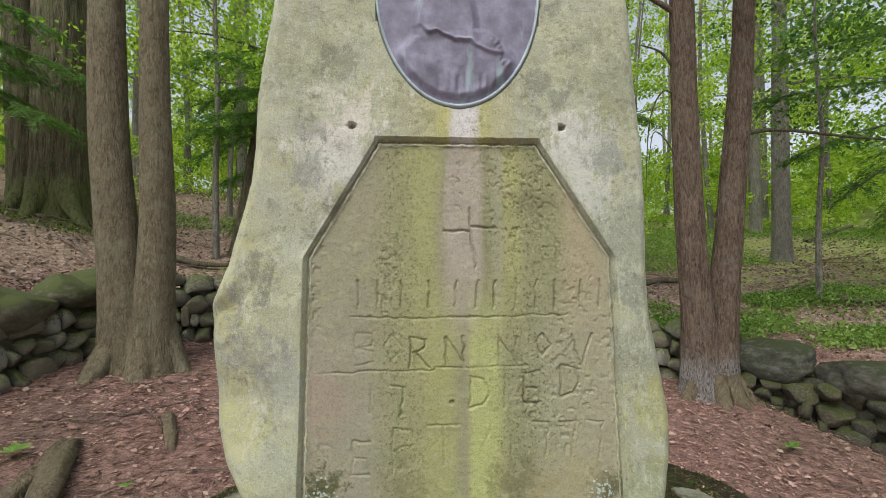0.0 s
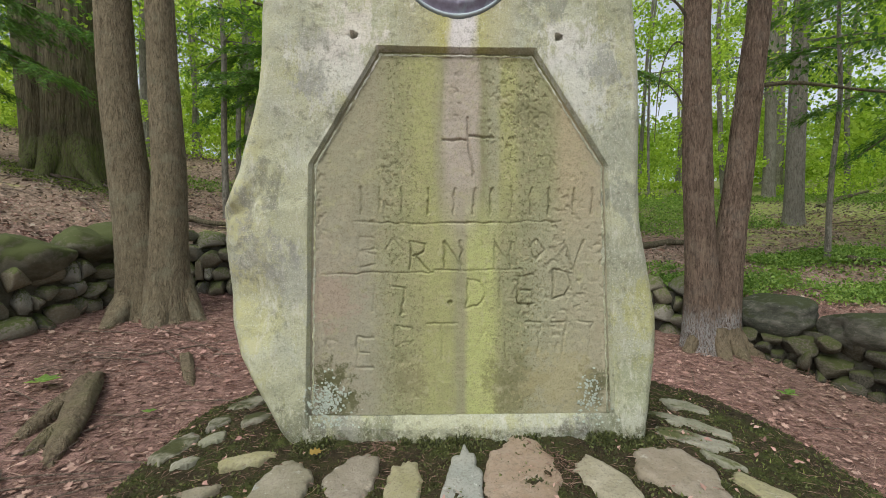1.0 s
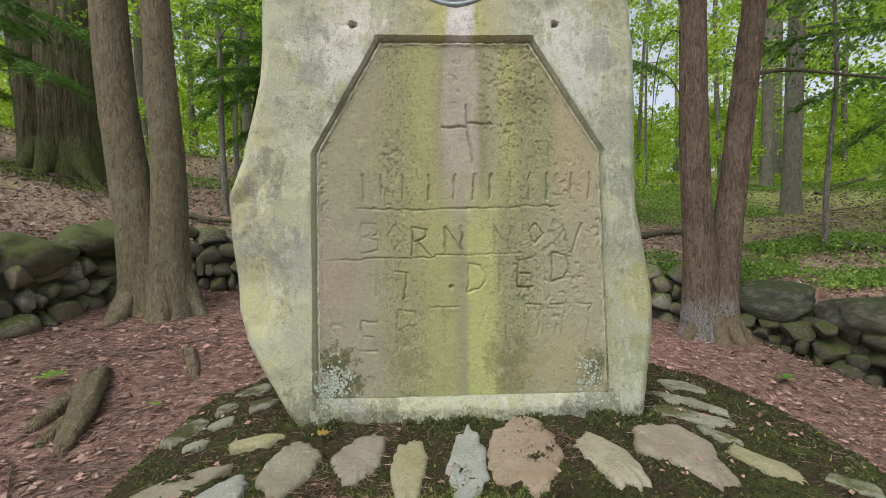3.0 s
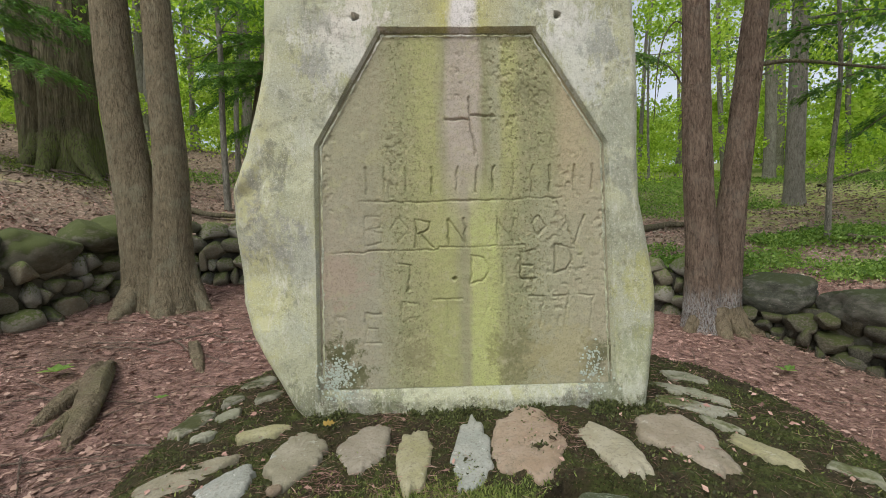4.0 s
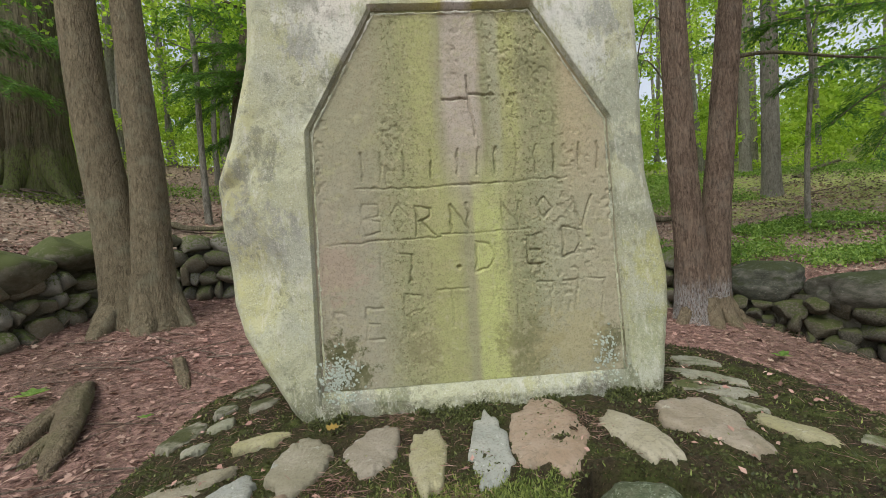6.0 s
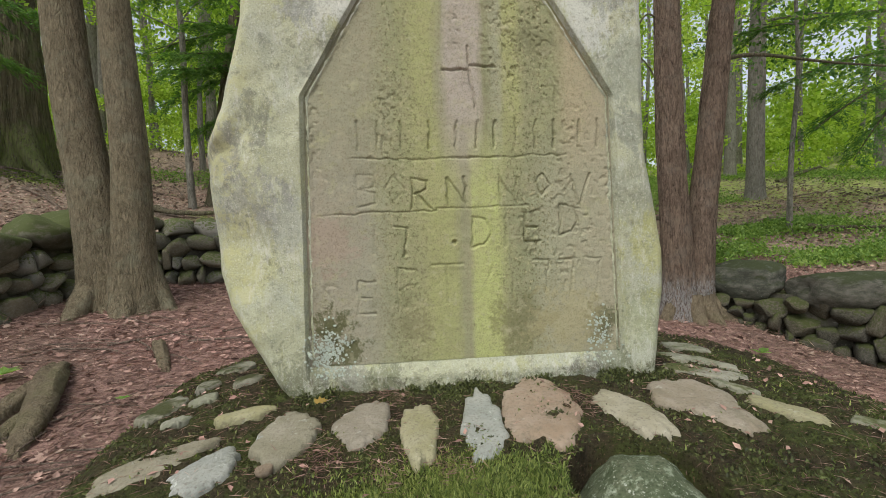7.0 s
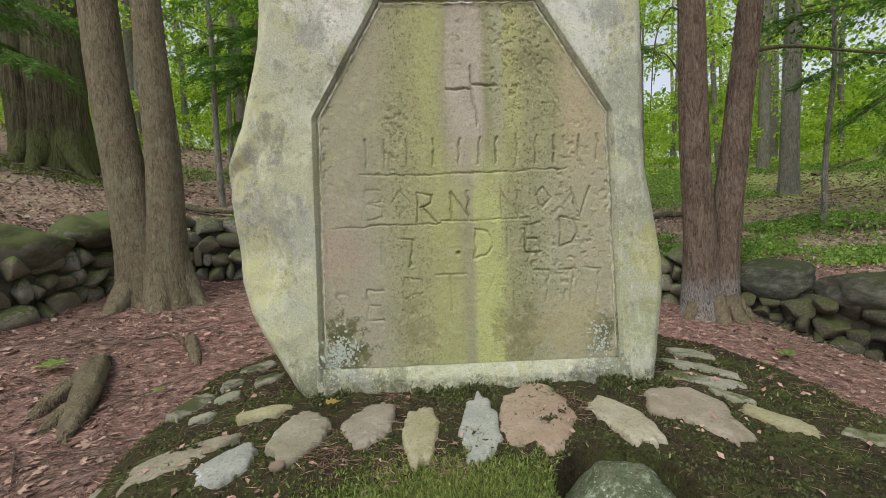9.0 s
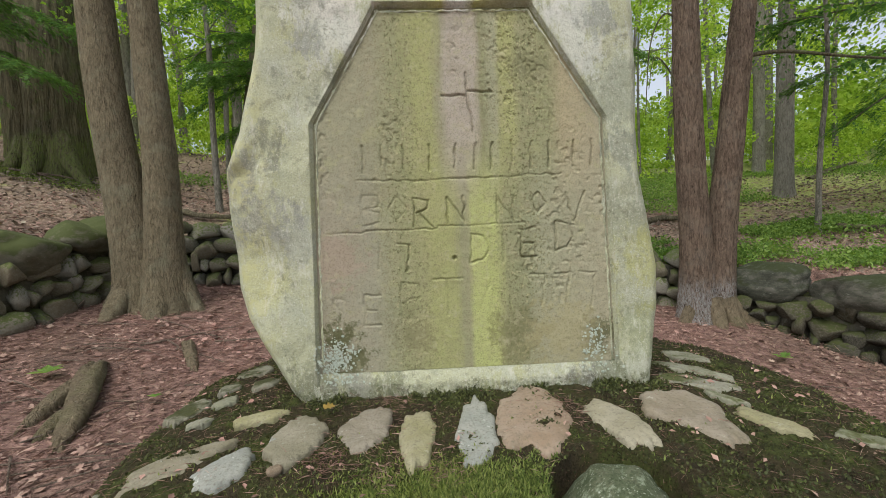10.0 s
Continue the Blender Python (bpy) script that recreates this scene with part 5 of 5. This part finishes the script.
hemlock_boughs("tree", 8.8, 5.8, 9.0, 0.12, [(3.9, (5.6, 5.1, 3.5), 0.5, 45, 0.7), (3.4, (6.2, 4.9, 2.75), 0.4, 40, 0.7), (4.6, (5.3, 5.6, 4.4), 0.4, 70, 0.8), (5.4, (5.6, 5.4, 5.2), 0.5, 70, 0.8), (3.1, (7.2, 5.2, 2.2), 0.3, 50, 0.6), (2.9, (9.4, 5.0, 2.2), 0.3, 50, 0.7), (4.2, (9.0, 4.4, 3.4), 0.5, 60, 0.8), (3.9, (6.6, 4.6, 3.3), 0.5, 45, 0.8)], "hemlock with dark drooping boughs beyond the wall", 31)
hemlock_boughs("tree", -2.6, 8.6, 10.0, 0.13, [(4.6, (-4.6, 7.6, 3.9), 0.4, 70, 0.8), (5.4, (-5.2, 7.9, 5.0), 0.5, 80, 0.9), (5.0, (-3.9, 7.2, 4.3), 0.4, 70, 0.8), (6.2, (-4.8, 7.4, 5.8), 0.5, 80, 0.9), (3.9, (-4.3, 7.9, 3.3), 0.3, 60, 0.7), (4.6, (-3.5, 5.7, 4.1), 0.4, 110, 0.7), (5.0, (-3.0, 5.4, 4.4), 0.4, 110, 0.7), (4.4, (-3.9, 6.1, 3.9), 0.3, 100, 0.7), (5.4, (-3.3, 5.2, 4.9), 0.4, 110, 0.8)], "hemlock with dark drooping boughs beyond the wall", 32)
hemlock_boughs("tree", -9.6, 5.8, 9.0, 0.14, [(4.6, (-6.9, 5.9, 3.9), 0.5, 80, 0.8), (5.3, (-6.3, 6.0, 4.9), 0.5, 80, 0.9), (4.9, (-5.6, 5.4, 4.0), 0.5, 140, 0.9), (5.8, (-5.2, 5.7, 4.7), 0.5, 140, 0.9), (6.6, (-6.0, 5.8, 5.6), 0.5, 120, 0.9), (5.2, (-6.4, 5.9, 4.4), 0.5, 140, 0.9), (5.6, (-6.4, 5.4, 4.7), 0.4, 120, 0.8)], "hemlock with dark drooping boughs beyond the wall", 33)
hemlock_boughs("tree", 3.6, 9.5, 10.0, 0.12, [(4.6, (3.9, 7.4, 4.0), 0.4, 60, 0.8), (5.4, (4.6, 7.6, 4.9), 0.5, 70, 0.9), (3.8, (3.4, 7.6, 3.0), 0.4, 60, 0.8), (6.0, (3.6, 7.4, 5.6), 0.5, 70, 0.9)], "hemlock with dark drooping boughs beyond the wall", 34)


# ---- far woods: understorey and distant crowns ----
def far_woods():
    rng = np.random.default_rng(8)
    c = []
    for _ in range(820):
        a = rng.uniform(-1.05, 1.05)
        d = rng.uniform(19, 42)
        x, y = d * math.sin(a), d * math.cos(a)
        z0 = float(land(x, y))
        z = z0 + rng.uniform(0.3, 1.0) * rng.choice((3.0, 9.0, 17.0, 22.0), p=(0.34, 0.36, 0.2, 0.1))
        if (vnoise(a * 11, z * 0.35, 2.0) < 0.0 and z > z0 + 3) or z > 2.5 + 0.58 * d:
            continue
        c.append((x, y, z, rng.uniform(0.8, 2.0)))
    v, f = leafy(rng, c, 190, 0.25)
    tagged(new("far_woods", fast_mesh("far_woods", v, f, BRIGHT)), "bright green woodland crowns on the hillside, sunlight in their colour", "woods", kind="stuff")
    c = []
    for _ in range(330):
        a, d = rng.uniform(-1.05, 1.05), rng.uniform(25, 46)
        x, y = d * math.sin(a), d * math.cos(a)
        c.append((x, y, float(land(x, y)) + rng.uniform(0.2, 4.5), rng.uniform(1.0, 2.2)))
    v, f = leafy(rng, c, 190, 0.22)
    tagged(new("far_thicket", fast_mesh("far_thicket", v, f, BRIGHT)), "bright green thicket far up the slope, sunlight in its colour", "woods", kind="stuff")
    # thin far stems
    pieces = []
    for _ in range(60):
        a, d = rng.uniform(-1.0, 1.0), rng.uniform(14, 34)
        x, y = d * math.sin(a), d * math.cos(a)
        z, h = float(land(x, y)), rng.uniform(8, 16)
        path = curve_path([(x, y, z - 0.2), (x + rng.normal(0, 0.2), y, z + h / 2), (x + rng.normal(0, 0.5), y, z + h)], 10)
        pieces.append(tube(path, np.linspace(1, 0.4, 10) * rng.uniform(0.04, 0.13), 9))
    v, f = join(pieces)
    tagged(new("far_stems", fast_mesh("far_stems", v, f, BARK_FAR, flat=False)), "thin grey stems of distant trees", "woods", kind="stuff")
    # shrubs of the understorey
    c = []
    for _ in range(300):
        a = rng.uniform(-1.05, 1.05)
        d = rng.uniform(13.5, 24)
        x, y = d * math.sin(a), d * math.cos(a)
        z = float(land(x, y)) + abs(rng.normal(0.2, 1.5))
        c.append((x, y, z, rng.uniform(0.4, 1.0)))
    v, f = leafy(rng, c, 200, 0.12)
    tagged(new("understorey", fast_mesh("understorey", v, f, BRIGHT)), "light green saplings and understorey shrubs, sunlight in their colour", "shrubs", kind="stuff")


far_woods()


def herbs():
    """Seedlings and ferny herbs beyond the right-hand wall."""
    rng = np.random.default_rng(12)
    P = []
    while len(P) < 5600:
        x, y = rng.uniform(-10, 13), rng.uniform(4.2, 13)
        if outside(np.array(x), np.array(y)) < 0.25:
            continue
        if (x < 0 and y < 8.5) or (x > 0 and y < 7.6 and rng.random() < 0.5):
            continue
        k = float(fbm(np.array(x * 0.45), np.array(y * 0.45), 3.0))
        if k + (0.12 if x > 0 else -0.16) < rng.uniform(-0.1, 0.3):
            continue
        P.append((x, y, float(land(x, y))))
    while len(P) < 7400:
        x, y = rng.uniform(2.6, 7.0), rng.uniform(3.6, 5.6)
        if outside(np.array(x), np.array(y)) > 0.3 and float(fbm(np.array(x * 0.9), np.array(y * 0.9), 5.0)) > rng.uniform(-0.35, 0.25):
            P.append((x, y, float(land(x, y))))
    P = np.repeat(np.array(P), 14, 0)
    n = len(P)
    P = P + np.stack([rng.normal(0, 0.14, n), rng.normal(0, 0.14, n), np.abs(rng.normal(0.04, 0.04, n))], 1)
    v, f = scatter(P, unit(rng, n, 0.2), unit(rng, n, 2.0), rng.uniform(0.025, 0.07, n))
    tagged(new("herbs", fast_mesh("herbs", v, f, HERB)), "low green seedlings and herbs on the woodland floor", "plants", kind="stuff")


herbs()


# ---- litter ----
def litter():
    rng = np.random.default_rng(40)
    n = 7000
    d = rng.uniform(0.9, 9.5, n) ** 1.0
    a = rng.uniform(-1.25, 1.25, n)
    x, y = d * np.sin(a) * 1.05, -0.6 + d * np.cos(a)
    ok = (mound_top(x, y) < land(x, y) - 0.02) & (np.abs(outside(x, y)) > 0.22) & (vnoise(x * 1.7, y * 1.7, 3.0) > rng.uniform(-1.2, 0.5, n))
    x, y = x[ok], y[ok]
    n = len(x)
    P = np.stack([x, y, land(x, y) + rng.uniform(0.006, 0.03, n)], 1)
    v, f = scatter(P, unit(rng, n) * np.array((1, 1, 0.25)), unit(rng, n, 3.2), rng.uniform(0.022, 0.066, n), LOBED, LOBED_FACES)
    tagged(new("fallen_leaves", fast_mesh("fallen_leaves", v, f, LITTER)), "dry reddish brown fallen leaves", "leaves", kind="stuff")
    n = 60000
    x, y = rng.uniform(-6, 9, n), rng.uniform(0.2, 8.5, n)
    ok = (mound_top(x, y) < land(x, y) - 0.02) & (np.abs(outside(x, y)) > 0.22) & (vnoise(x * 3, y * 3, 5.0) > rng.uniform(-1.3, 0.6, n))
    x, y = x[ok], y[ok]
    n = len(x)
    P = np.stack([x, y, land(x, y) + rng.uniform(0.004, 0.022, n)], 1)
    v, f = scatter(P, unit(rng, n) * np.array((1, 1, 0.35)), unit(rng, n, 2.2), rng.uniform(0.016, 0.055, n))
    tagged(new("leaf_fragments", fast_mesh("leaf_fragments", v, f, LITTER)), "broken bits of dry reddish brown leaves", "leaves", kind="stuff")
    n = 70000
    x, y = rng.uniform(-11, 14, n), rng.uniform(3.0, 15, n)
    ok = (outside(x, y) > 0.2) & (vnoise(x * 1.3, y * 1.3, 5.0) > rng.uniform(-1.3, 0.5, n))
    x, y = x[ok], y[ok]
    n = len(x)
    P = np.stack([x, y, land(x, y) + rng.uniform(0.004, 0.04, n)], 1)
    v, f = scatter(P, unit(rng, n) * np.array((1, 1, 0.45)), unit(rng, n, 1.8), rng.uniform(0.025, 0.085, n))
    tagged(new("slope_leaves", fast_mesh("slope_leaves", v, f, SLOPE_LITTER)), "faded brown leaf litter on the slope behind the walls", "leaves", kind="stuff")
    n = 42000
    x, y = rng.uniform(-5, 5.2, n), rng.uniform(0.2, 4.6, n)
    ok = (mound_top(x, y) < land(x, y) - 0.02) & (outside(x, y) < -0.2)
    x, y = x[ok], y[ok]
    n = len(x)
    P = np.stack([x, y, land(x, y) + rng.uniform(0.004, 0.02, n)], 1)
    thin = np.array([(0.0, 0, 0), (0.014, 0.5, 0.04), (0, 1, 0), (-0.014, 0.5, 0.04)])
    v, f = scatter(P, unit(rng, n) * np.array((1, 1, 0.12)), unit(rng, n, 3.0), rng.uniform(0.04, 0.15, n), thin)
    tagged(new("fallen_needles", fast_mesh("fallen_needles", v, f, NEEDLES)), "reddish brown needles and bits of twig", "needles", kind="stuff")
    n = 900
    x, y = rng.uniform(-1.0, 1.1, n), rng.uniform(-0.75, 0.4, n)
    keep = vnoise(x * 8, y * 8, 11.0) > rng.uniform(-0.4, 0.8, n)
    x, y = x[keep], y[keep]
    n = len(x)
    P = np.stack([x, y, mound_surface(x, y) + 0.008], 1)
    v, f = scatter(P, unit(rng, n) * np.array((1, 1, 0.3)), unit(rng, n, 2.5), rng.uniform(0.010, 0.026, n))
    tagged(new("mound_leaf_bits", fast_mesh("mound_leaf_bits", v, f, LITTER)), "small reddish leaf bits lying on the mossy mound", "leaves", kind="stuff")
    # on the mound: needles between the stones
    n = 9000
    x, y = rng.uniform(-1.1, 1.15, n), rng.uniform(-0.75, 0.55, n)
    keep = vnoise(x * 6, y * 6, 9.0) > rng.uniform(-0.9, 0.6, n)
    x, y = x[keep], y[keep]
    for cx, cy in ((-0.39, -0.37), (-0.235, -0.40), (-0.10, -0.43), (0.27, -0.17), (-0.24, -0.05)):
        x, y = np.concatenate([x, rng.normal(cx, 0.028, 170)]), np.concatenate([y, rng.normal(cy, 0.04, 170)])
    n = len(x)
    P = np.stack([x, y, mound_surface(x, y) + 0.006], 1)
    v, f = scatter(P, unit(rng, n) * np.array((1, 1, 0.15)), unit(rng, n, 3.0), rng.uniform(0.012, 0.04, n), thin)
    tagged(new("mound_needles", fast_mesh("mound_needles", v, f, NEEDLES)), "rust brown needles scattered on the mossy mound", "needles", kind="stuff")


litter()


def moss():
    """Short moss shoots: a bright cushion before the slab, thinner dark moss between the stones."""
    rng = np.random.default_rng(50)
    n = 60000
    x, y = rng.uniform(-1.1, 1.15, n), rng.uniform(-0.85, 0.5, n)
    cushion = np.hypot((x + 0.08) / 0.30, (y + 0.53) / 0.15)
    dens = np.where(cushion + 0.3 * fbm(x * 14, y * 14) < 1, 1.0, 0.05 * (vnoise(x * 7, y * 7, 4.0) > 0.15))
    ok = rng.random(n) < dens
    x, y = x[ok], y[ok]
    extra = 30000
    ex, ey = rng.normal(-0.08, 0.14, extra), rng.normal(-0.54, 0.07, extra)
    x, y = np.concatenate([x, ex]), np.concatenate([y, ey])
    n = len(x)
    P = np.stack([x, y, mound_surface(x, y) - 0.002], 1)
    v, f = scatter(P, unit(rng, n, 1.3), unit(rng, n), rng.uniform(0.008, 0.019, n), NEEDLE_SPRAY)
    tagged(new("moss", fast_mesh("moss", v, f, MOSS)), "bright green moss cushion before the slab", "moss", kind="stuff")
    n = 60000
    x, y = rng.uniform(-1.12, 1.25, n), rng.uniform(-0.85, 0.6, n)
    ok = vnoise(x * 9, y * 9, 6.0) + 0.6 * vnoise(x * 30, y * 30, 2.0) > rng.uniform(-0.9, 0.5, n)
    x, y = x[ok], y[ok]
    n = len(x)
    P = np.stack([x, y, mound_surface(x, y) - 0.002], 1)
    # tufts gathered along the foot of the slab
    k = 8000
    fx, fy = rng.uniform(-0.56, 0.66, k), -np.abs(rng.normal(0.0, 0.03, k))
    tuft = vnoise(fx * 9, 3.0, 1.0) + 0.5 * vnoise(fx * 28, 7.0, 1.0)
    keep = tuft > rng.uniform(0.0, 0.8, k)
    fx, fy, tuft = fx[keep], fy[keep], tuft[keep]
    P = np.concatenate([P, np.stack([fx, fy - 0.004, mound_surface(fx, fy) + rng.random(len(fx)) * np.clip(0.008 + 0.014 * tuft + fy * 0.4, 0.001, 0.02)], 1)])
    n = len(P)
    v, f = scatter(P, unit(rng, n, 0.9), unit(rng, n), rng.uniform(0.005, 0.014, n))
    tagged(new("dark_moss", fast_mesh("dark_moss", v, f, DARK_MOSS)), "dark olive moss creeping between the set stones", "moss", kind="stuff")

    n = 9000
    x, y = rng.normal(-6.75, 0.55, n), rng.normal(6.75, 0.22, n)
    P = np.stack([x, y, land(x, y) - 0.004], 1)
    v, f = scatter(P, unit(rng, n, 1.2), unit(rng, n), rng.uniform(0.02, 0.05, n))
    tagged(new("oak_moss", fast_mesh("oak_moss", v, f, MOSS)), "bright moss carpet at the foot of the old oak", "moss", kind="stuff")


moss()


# ---- single things ----
def boulder_thing(x, y, z, s, k, turn, label):
    ob = new("boulder", boulder_mesh("boulder", 60 + k, BOULDER_PALE, 4, 0.14, 0.0))
    ob.matrix_basis = Matrix.LocRotScale((x, y, z), Euler((0.1, 0.0, turn)), s)
    return tagged(ob, label, "boulder")


boulder_thing(0.266, -0.520, 0.412, (0.144, 0.142, 0.160), 2, 0.4, "rounded green grey stone with white lichen sunk in the mound")
boulder_thing(0.72, -0.78, 0.425, (0.22, 0.16, 0.10), 4, 0.2, "broad moss covered stone at the edge of the mound")


def ground_roots():
    for k, (pts, r) in enumerate((([(-2.72, 2.10, 0.02), (-2.60, 1.90, 0.10), (-2.46, 1.62, 0.07), (-2.33, 1.38, 0.02), (-2.24, 1.16, -0.05), (-2.18, 1.00, -0.13)], 0.085), ([(-2.30, 2.62, 0.06), (-2.20, 2.42, 0.12), (-2.04, 2.16, 0.07), (-1.92, 1.98, -0.03)], 0.055), ([(-2.56, 1.84, 0.06), (-2.54, 1.60, 0.06), (-2.53, 1.36, 0.01), (-2.52, 1.12, -0.09)], 0.065), ([(-2.36, 1.42, 0.0), (-2.35, 1.25, 0.0), (-2.36, 1.08, -0.10)], 0.055))):
        path = curve_path(pts, 26)
        v, f = tube(path, r * np.interp(np.linspace(0, 1, 26), [0, 0.3, 0.75, 1], [0.5, 1.0, 0.8, 0.35]), 22, r * 0.4, k + 3.0, 12, 0.35)
        tagged(new("root", fast_mesh("root", v, f, ROOT, flat=False)), "old worn tree root breaking out of the leaf litter", "root")


ground_roots()


def fallen_limb(pts, r, label):
    path = curve_path(pts, 24)
    path = path + 0.25 * r * np.stack([vnoise(np.arange(24) * 0.6, r * 90, k) for k in range(3)], 1)
    v, f = tube(path, np.linspace(r, r * 0.4, 24), 10, r * 0.25, r * 100, 9, 0.2)
    tagged(new("fallen_branch", fast_mesh("fallen_branch", v, f, TWIG if r < 0.03 else BARK_BIG, flat=False)), label, "branch")


def on_land(x, y, up=0.02):
    return (x, y, float(land(x, y)) + up)


fallen_limb([on_land(-4.9, 6.4, 0.1), on_land(-4.0, 6.2, 0.08), on_land(-3.0, 6.3, 0.1)], 0.07, "fallen limb lying on the leaf litter behind the wall")
fallen_limb([on_land(6.2, 5.0, 0.12), on_land(6.6, 4.7, 0.08), on_land(7.2, 4.4, 0.05)], 0.045, "short fallen limb on the woodland floor")
fallen_limb([on_land(9.6, 9.2, 0.0), on_land(10.5, 9.5, 0.10), on_land(11.6, 9.9, 0.25)], 0.07, "dark fallen log on the far slope")
fallen_limb([on_land(3.6, 6.6, 0.08), on_land(4.6, 6.8, 0.08), on_land(5.4, 6.7, 0.06)], 0.07, "fallen log among green seedlings")
rng = np.random.default_rng(71)
for k in range(22):
    x, y, a, n = rng.uniform(-7.5, -2.6), rng.uniform(5.2, 8.5), rng.normal(0, 0.5), rng.uniform(0.5, 1.6)
    fallen_limb([on_land(x, y, 0.03), on_land(x + n * math.cos(a) / 2, y + n * math.sin(a) / 2, 0.06), on_land(x + n * math.cos(a), y + n * math.sin(a), 0.03)], rng.uniform(0.008, 0.022), "grey dead stick lying on the slope behind the wall")
for k in range(9):
    x, y, a, n = rng.uniform(4.8, 9.5), rng.uniform(4.6, 8.5), rng.normal(0, 0.5), rng.uniform(0.5, 1.5)
    fallen_limb([on_land(x, y, 0.03), on_land(x + n * math.cos(a) / 2, y + n * math.sin(a) / 2, 0.06), on_land(x + n * math.cos(a), y + n * math.sin(a), 0.03)], rng.uniform(0.008, 0.02), "grey dead stick lying among green herbs")
rng = np.random.default_rng(61)
for k in range(64):
    x, y, a, n = rng.choice((rng.uniform(-3.6, -0.9), rng.uniform(-3.6, 3.4))), rng.uniform(0.5, 3.2), rng.normal(0, 0.7), rng.uniform(0.2, 0.85)
    if mound_top(x, y) > land(x, y) - 0.3:
        continue
    fallen_limb([on_land(x, y), on_land(x + n * math.cos(a) / 2, y + n * math.sin(a) / 2, 0.03), on_land(x + n * math.cos(a), y + n * math.sin(a))], rng.uniform(0.004, 0.009), "thin dry twig on the leaf litter")

v, f = scatter(np.array([(-0.44, -0.11, 0.566)]), np.array([(0.9, 0.4, 0.02)]), np.array([(0.0, -0.25, 1.0)]), np.array([0.036]), LOBED, LOBED_FACES)
tagged(new("fallen_leaf", fast_mesh("fallen_leaf", v, f, YELLOW_LEAF)), "small yellow lobed leaf lying on the mound", "leaf")
pebble = new("pebble", boulder_mesh("pebble", 77, COBBLE_PINK, 2))
pebble.matrix_basis = Matrix.LocRotScale((-0.488, -0.402, 0.545), Euler((0, 0, 0.5)), (0.02, 0.016, 0.014))
tagged(pebble, "small pinkish pebble lying on the mossy mound", "pebble")


def seedling(x, y, s, n, seed, label):
    rng = np.random.default_rng(seed)
    a = np.linspace(0, 2 * math.pi, n, endpoint=False) + rng.normal(0, 0.2, n)
    P = np.repeat(np.array([on_land(x, y, 0.05)]), n, 0)
    v, f = scatter(P, np.stack([np.cos(a), np.sin(a), np.full(n, 0.35)], 1), np.tile((0.0, 0.0, 1.0), (n, 1)), s * rng.uniform(0.7, 1.1, n))
    tagged(new("seedling", fast_mesh("seedling", v, f, HERB)), label, "plant")


seedling(-2.86, 1.80, 0.13, 6, 1, "small green seedling with narrow leaves by the root")
seedling(-1.96, 1.54, 0.06, 5, 2, "tiny green seedling in the leaf litter")
seedling(3.3, 2.6, 0.14, 5, 3, "small green seedling below the wall")
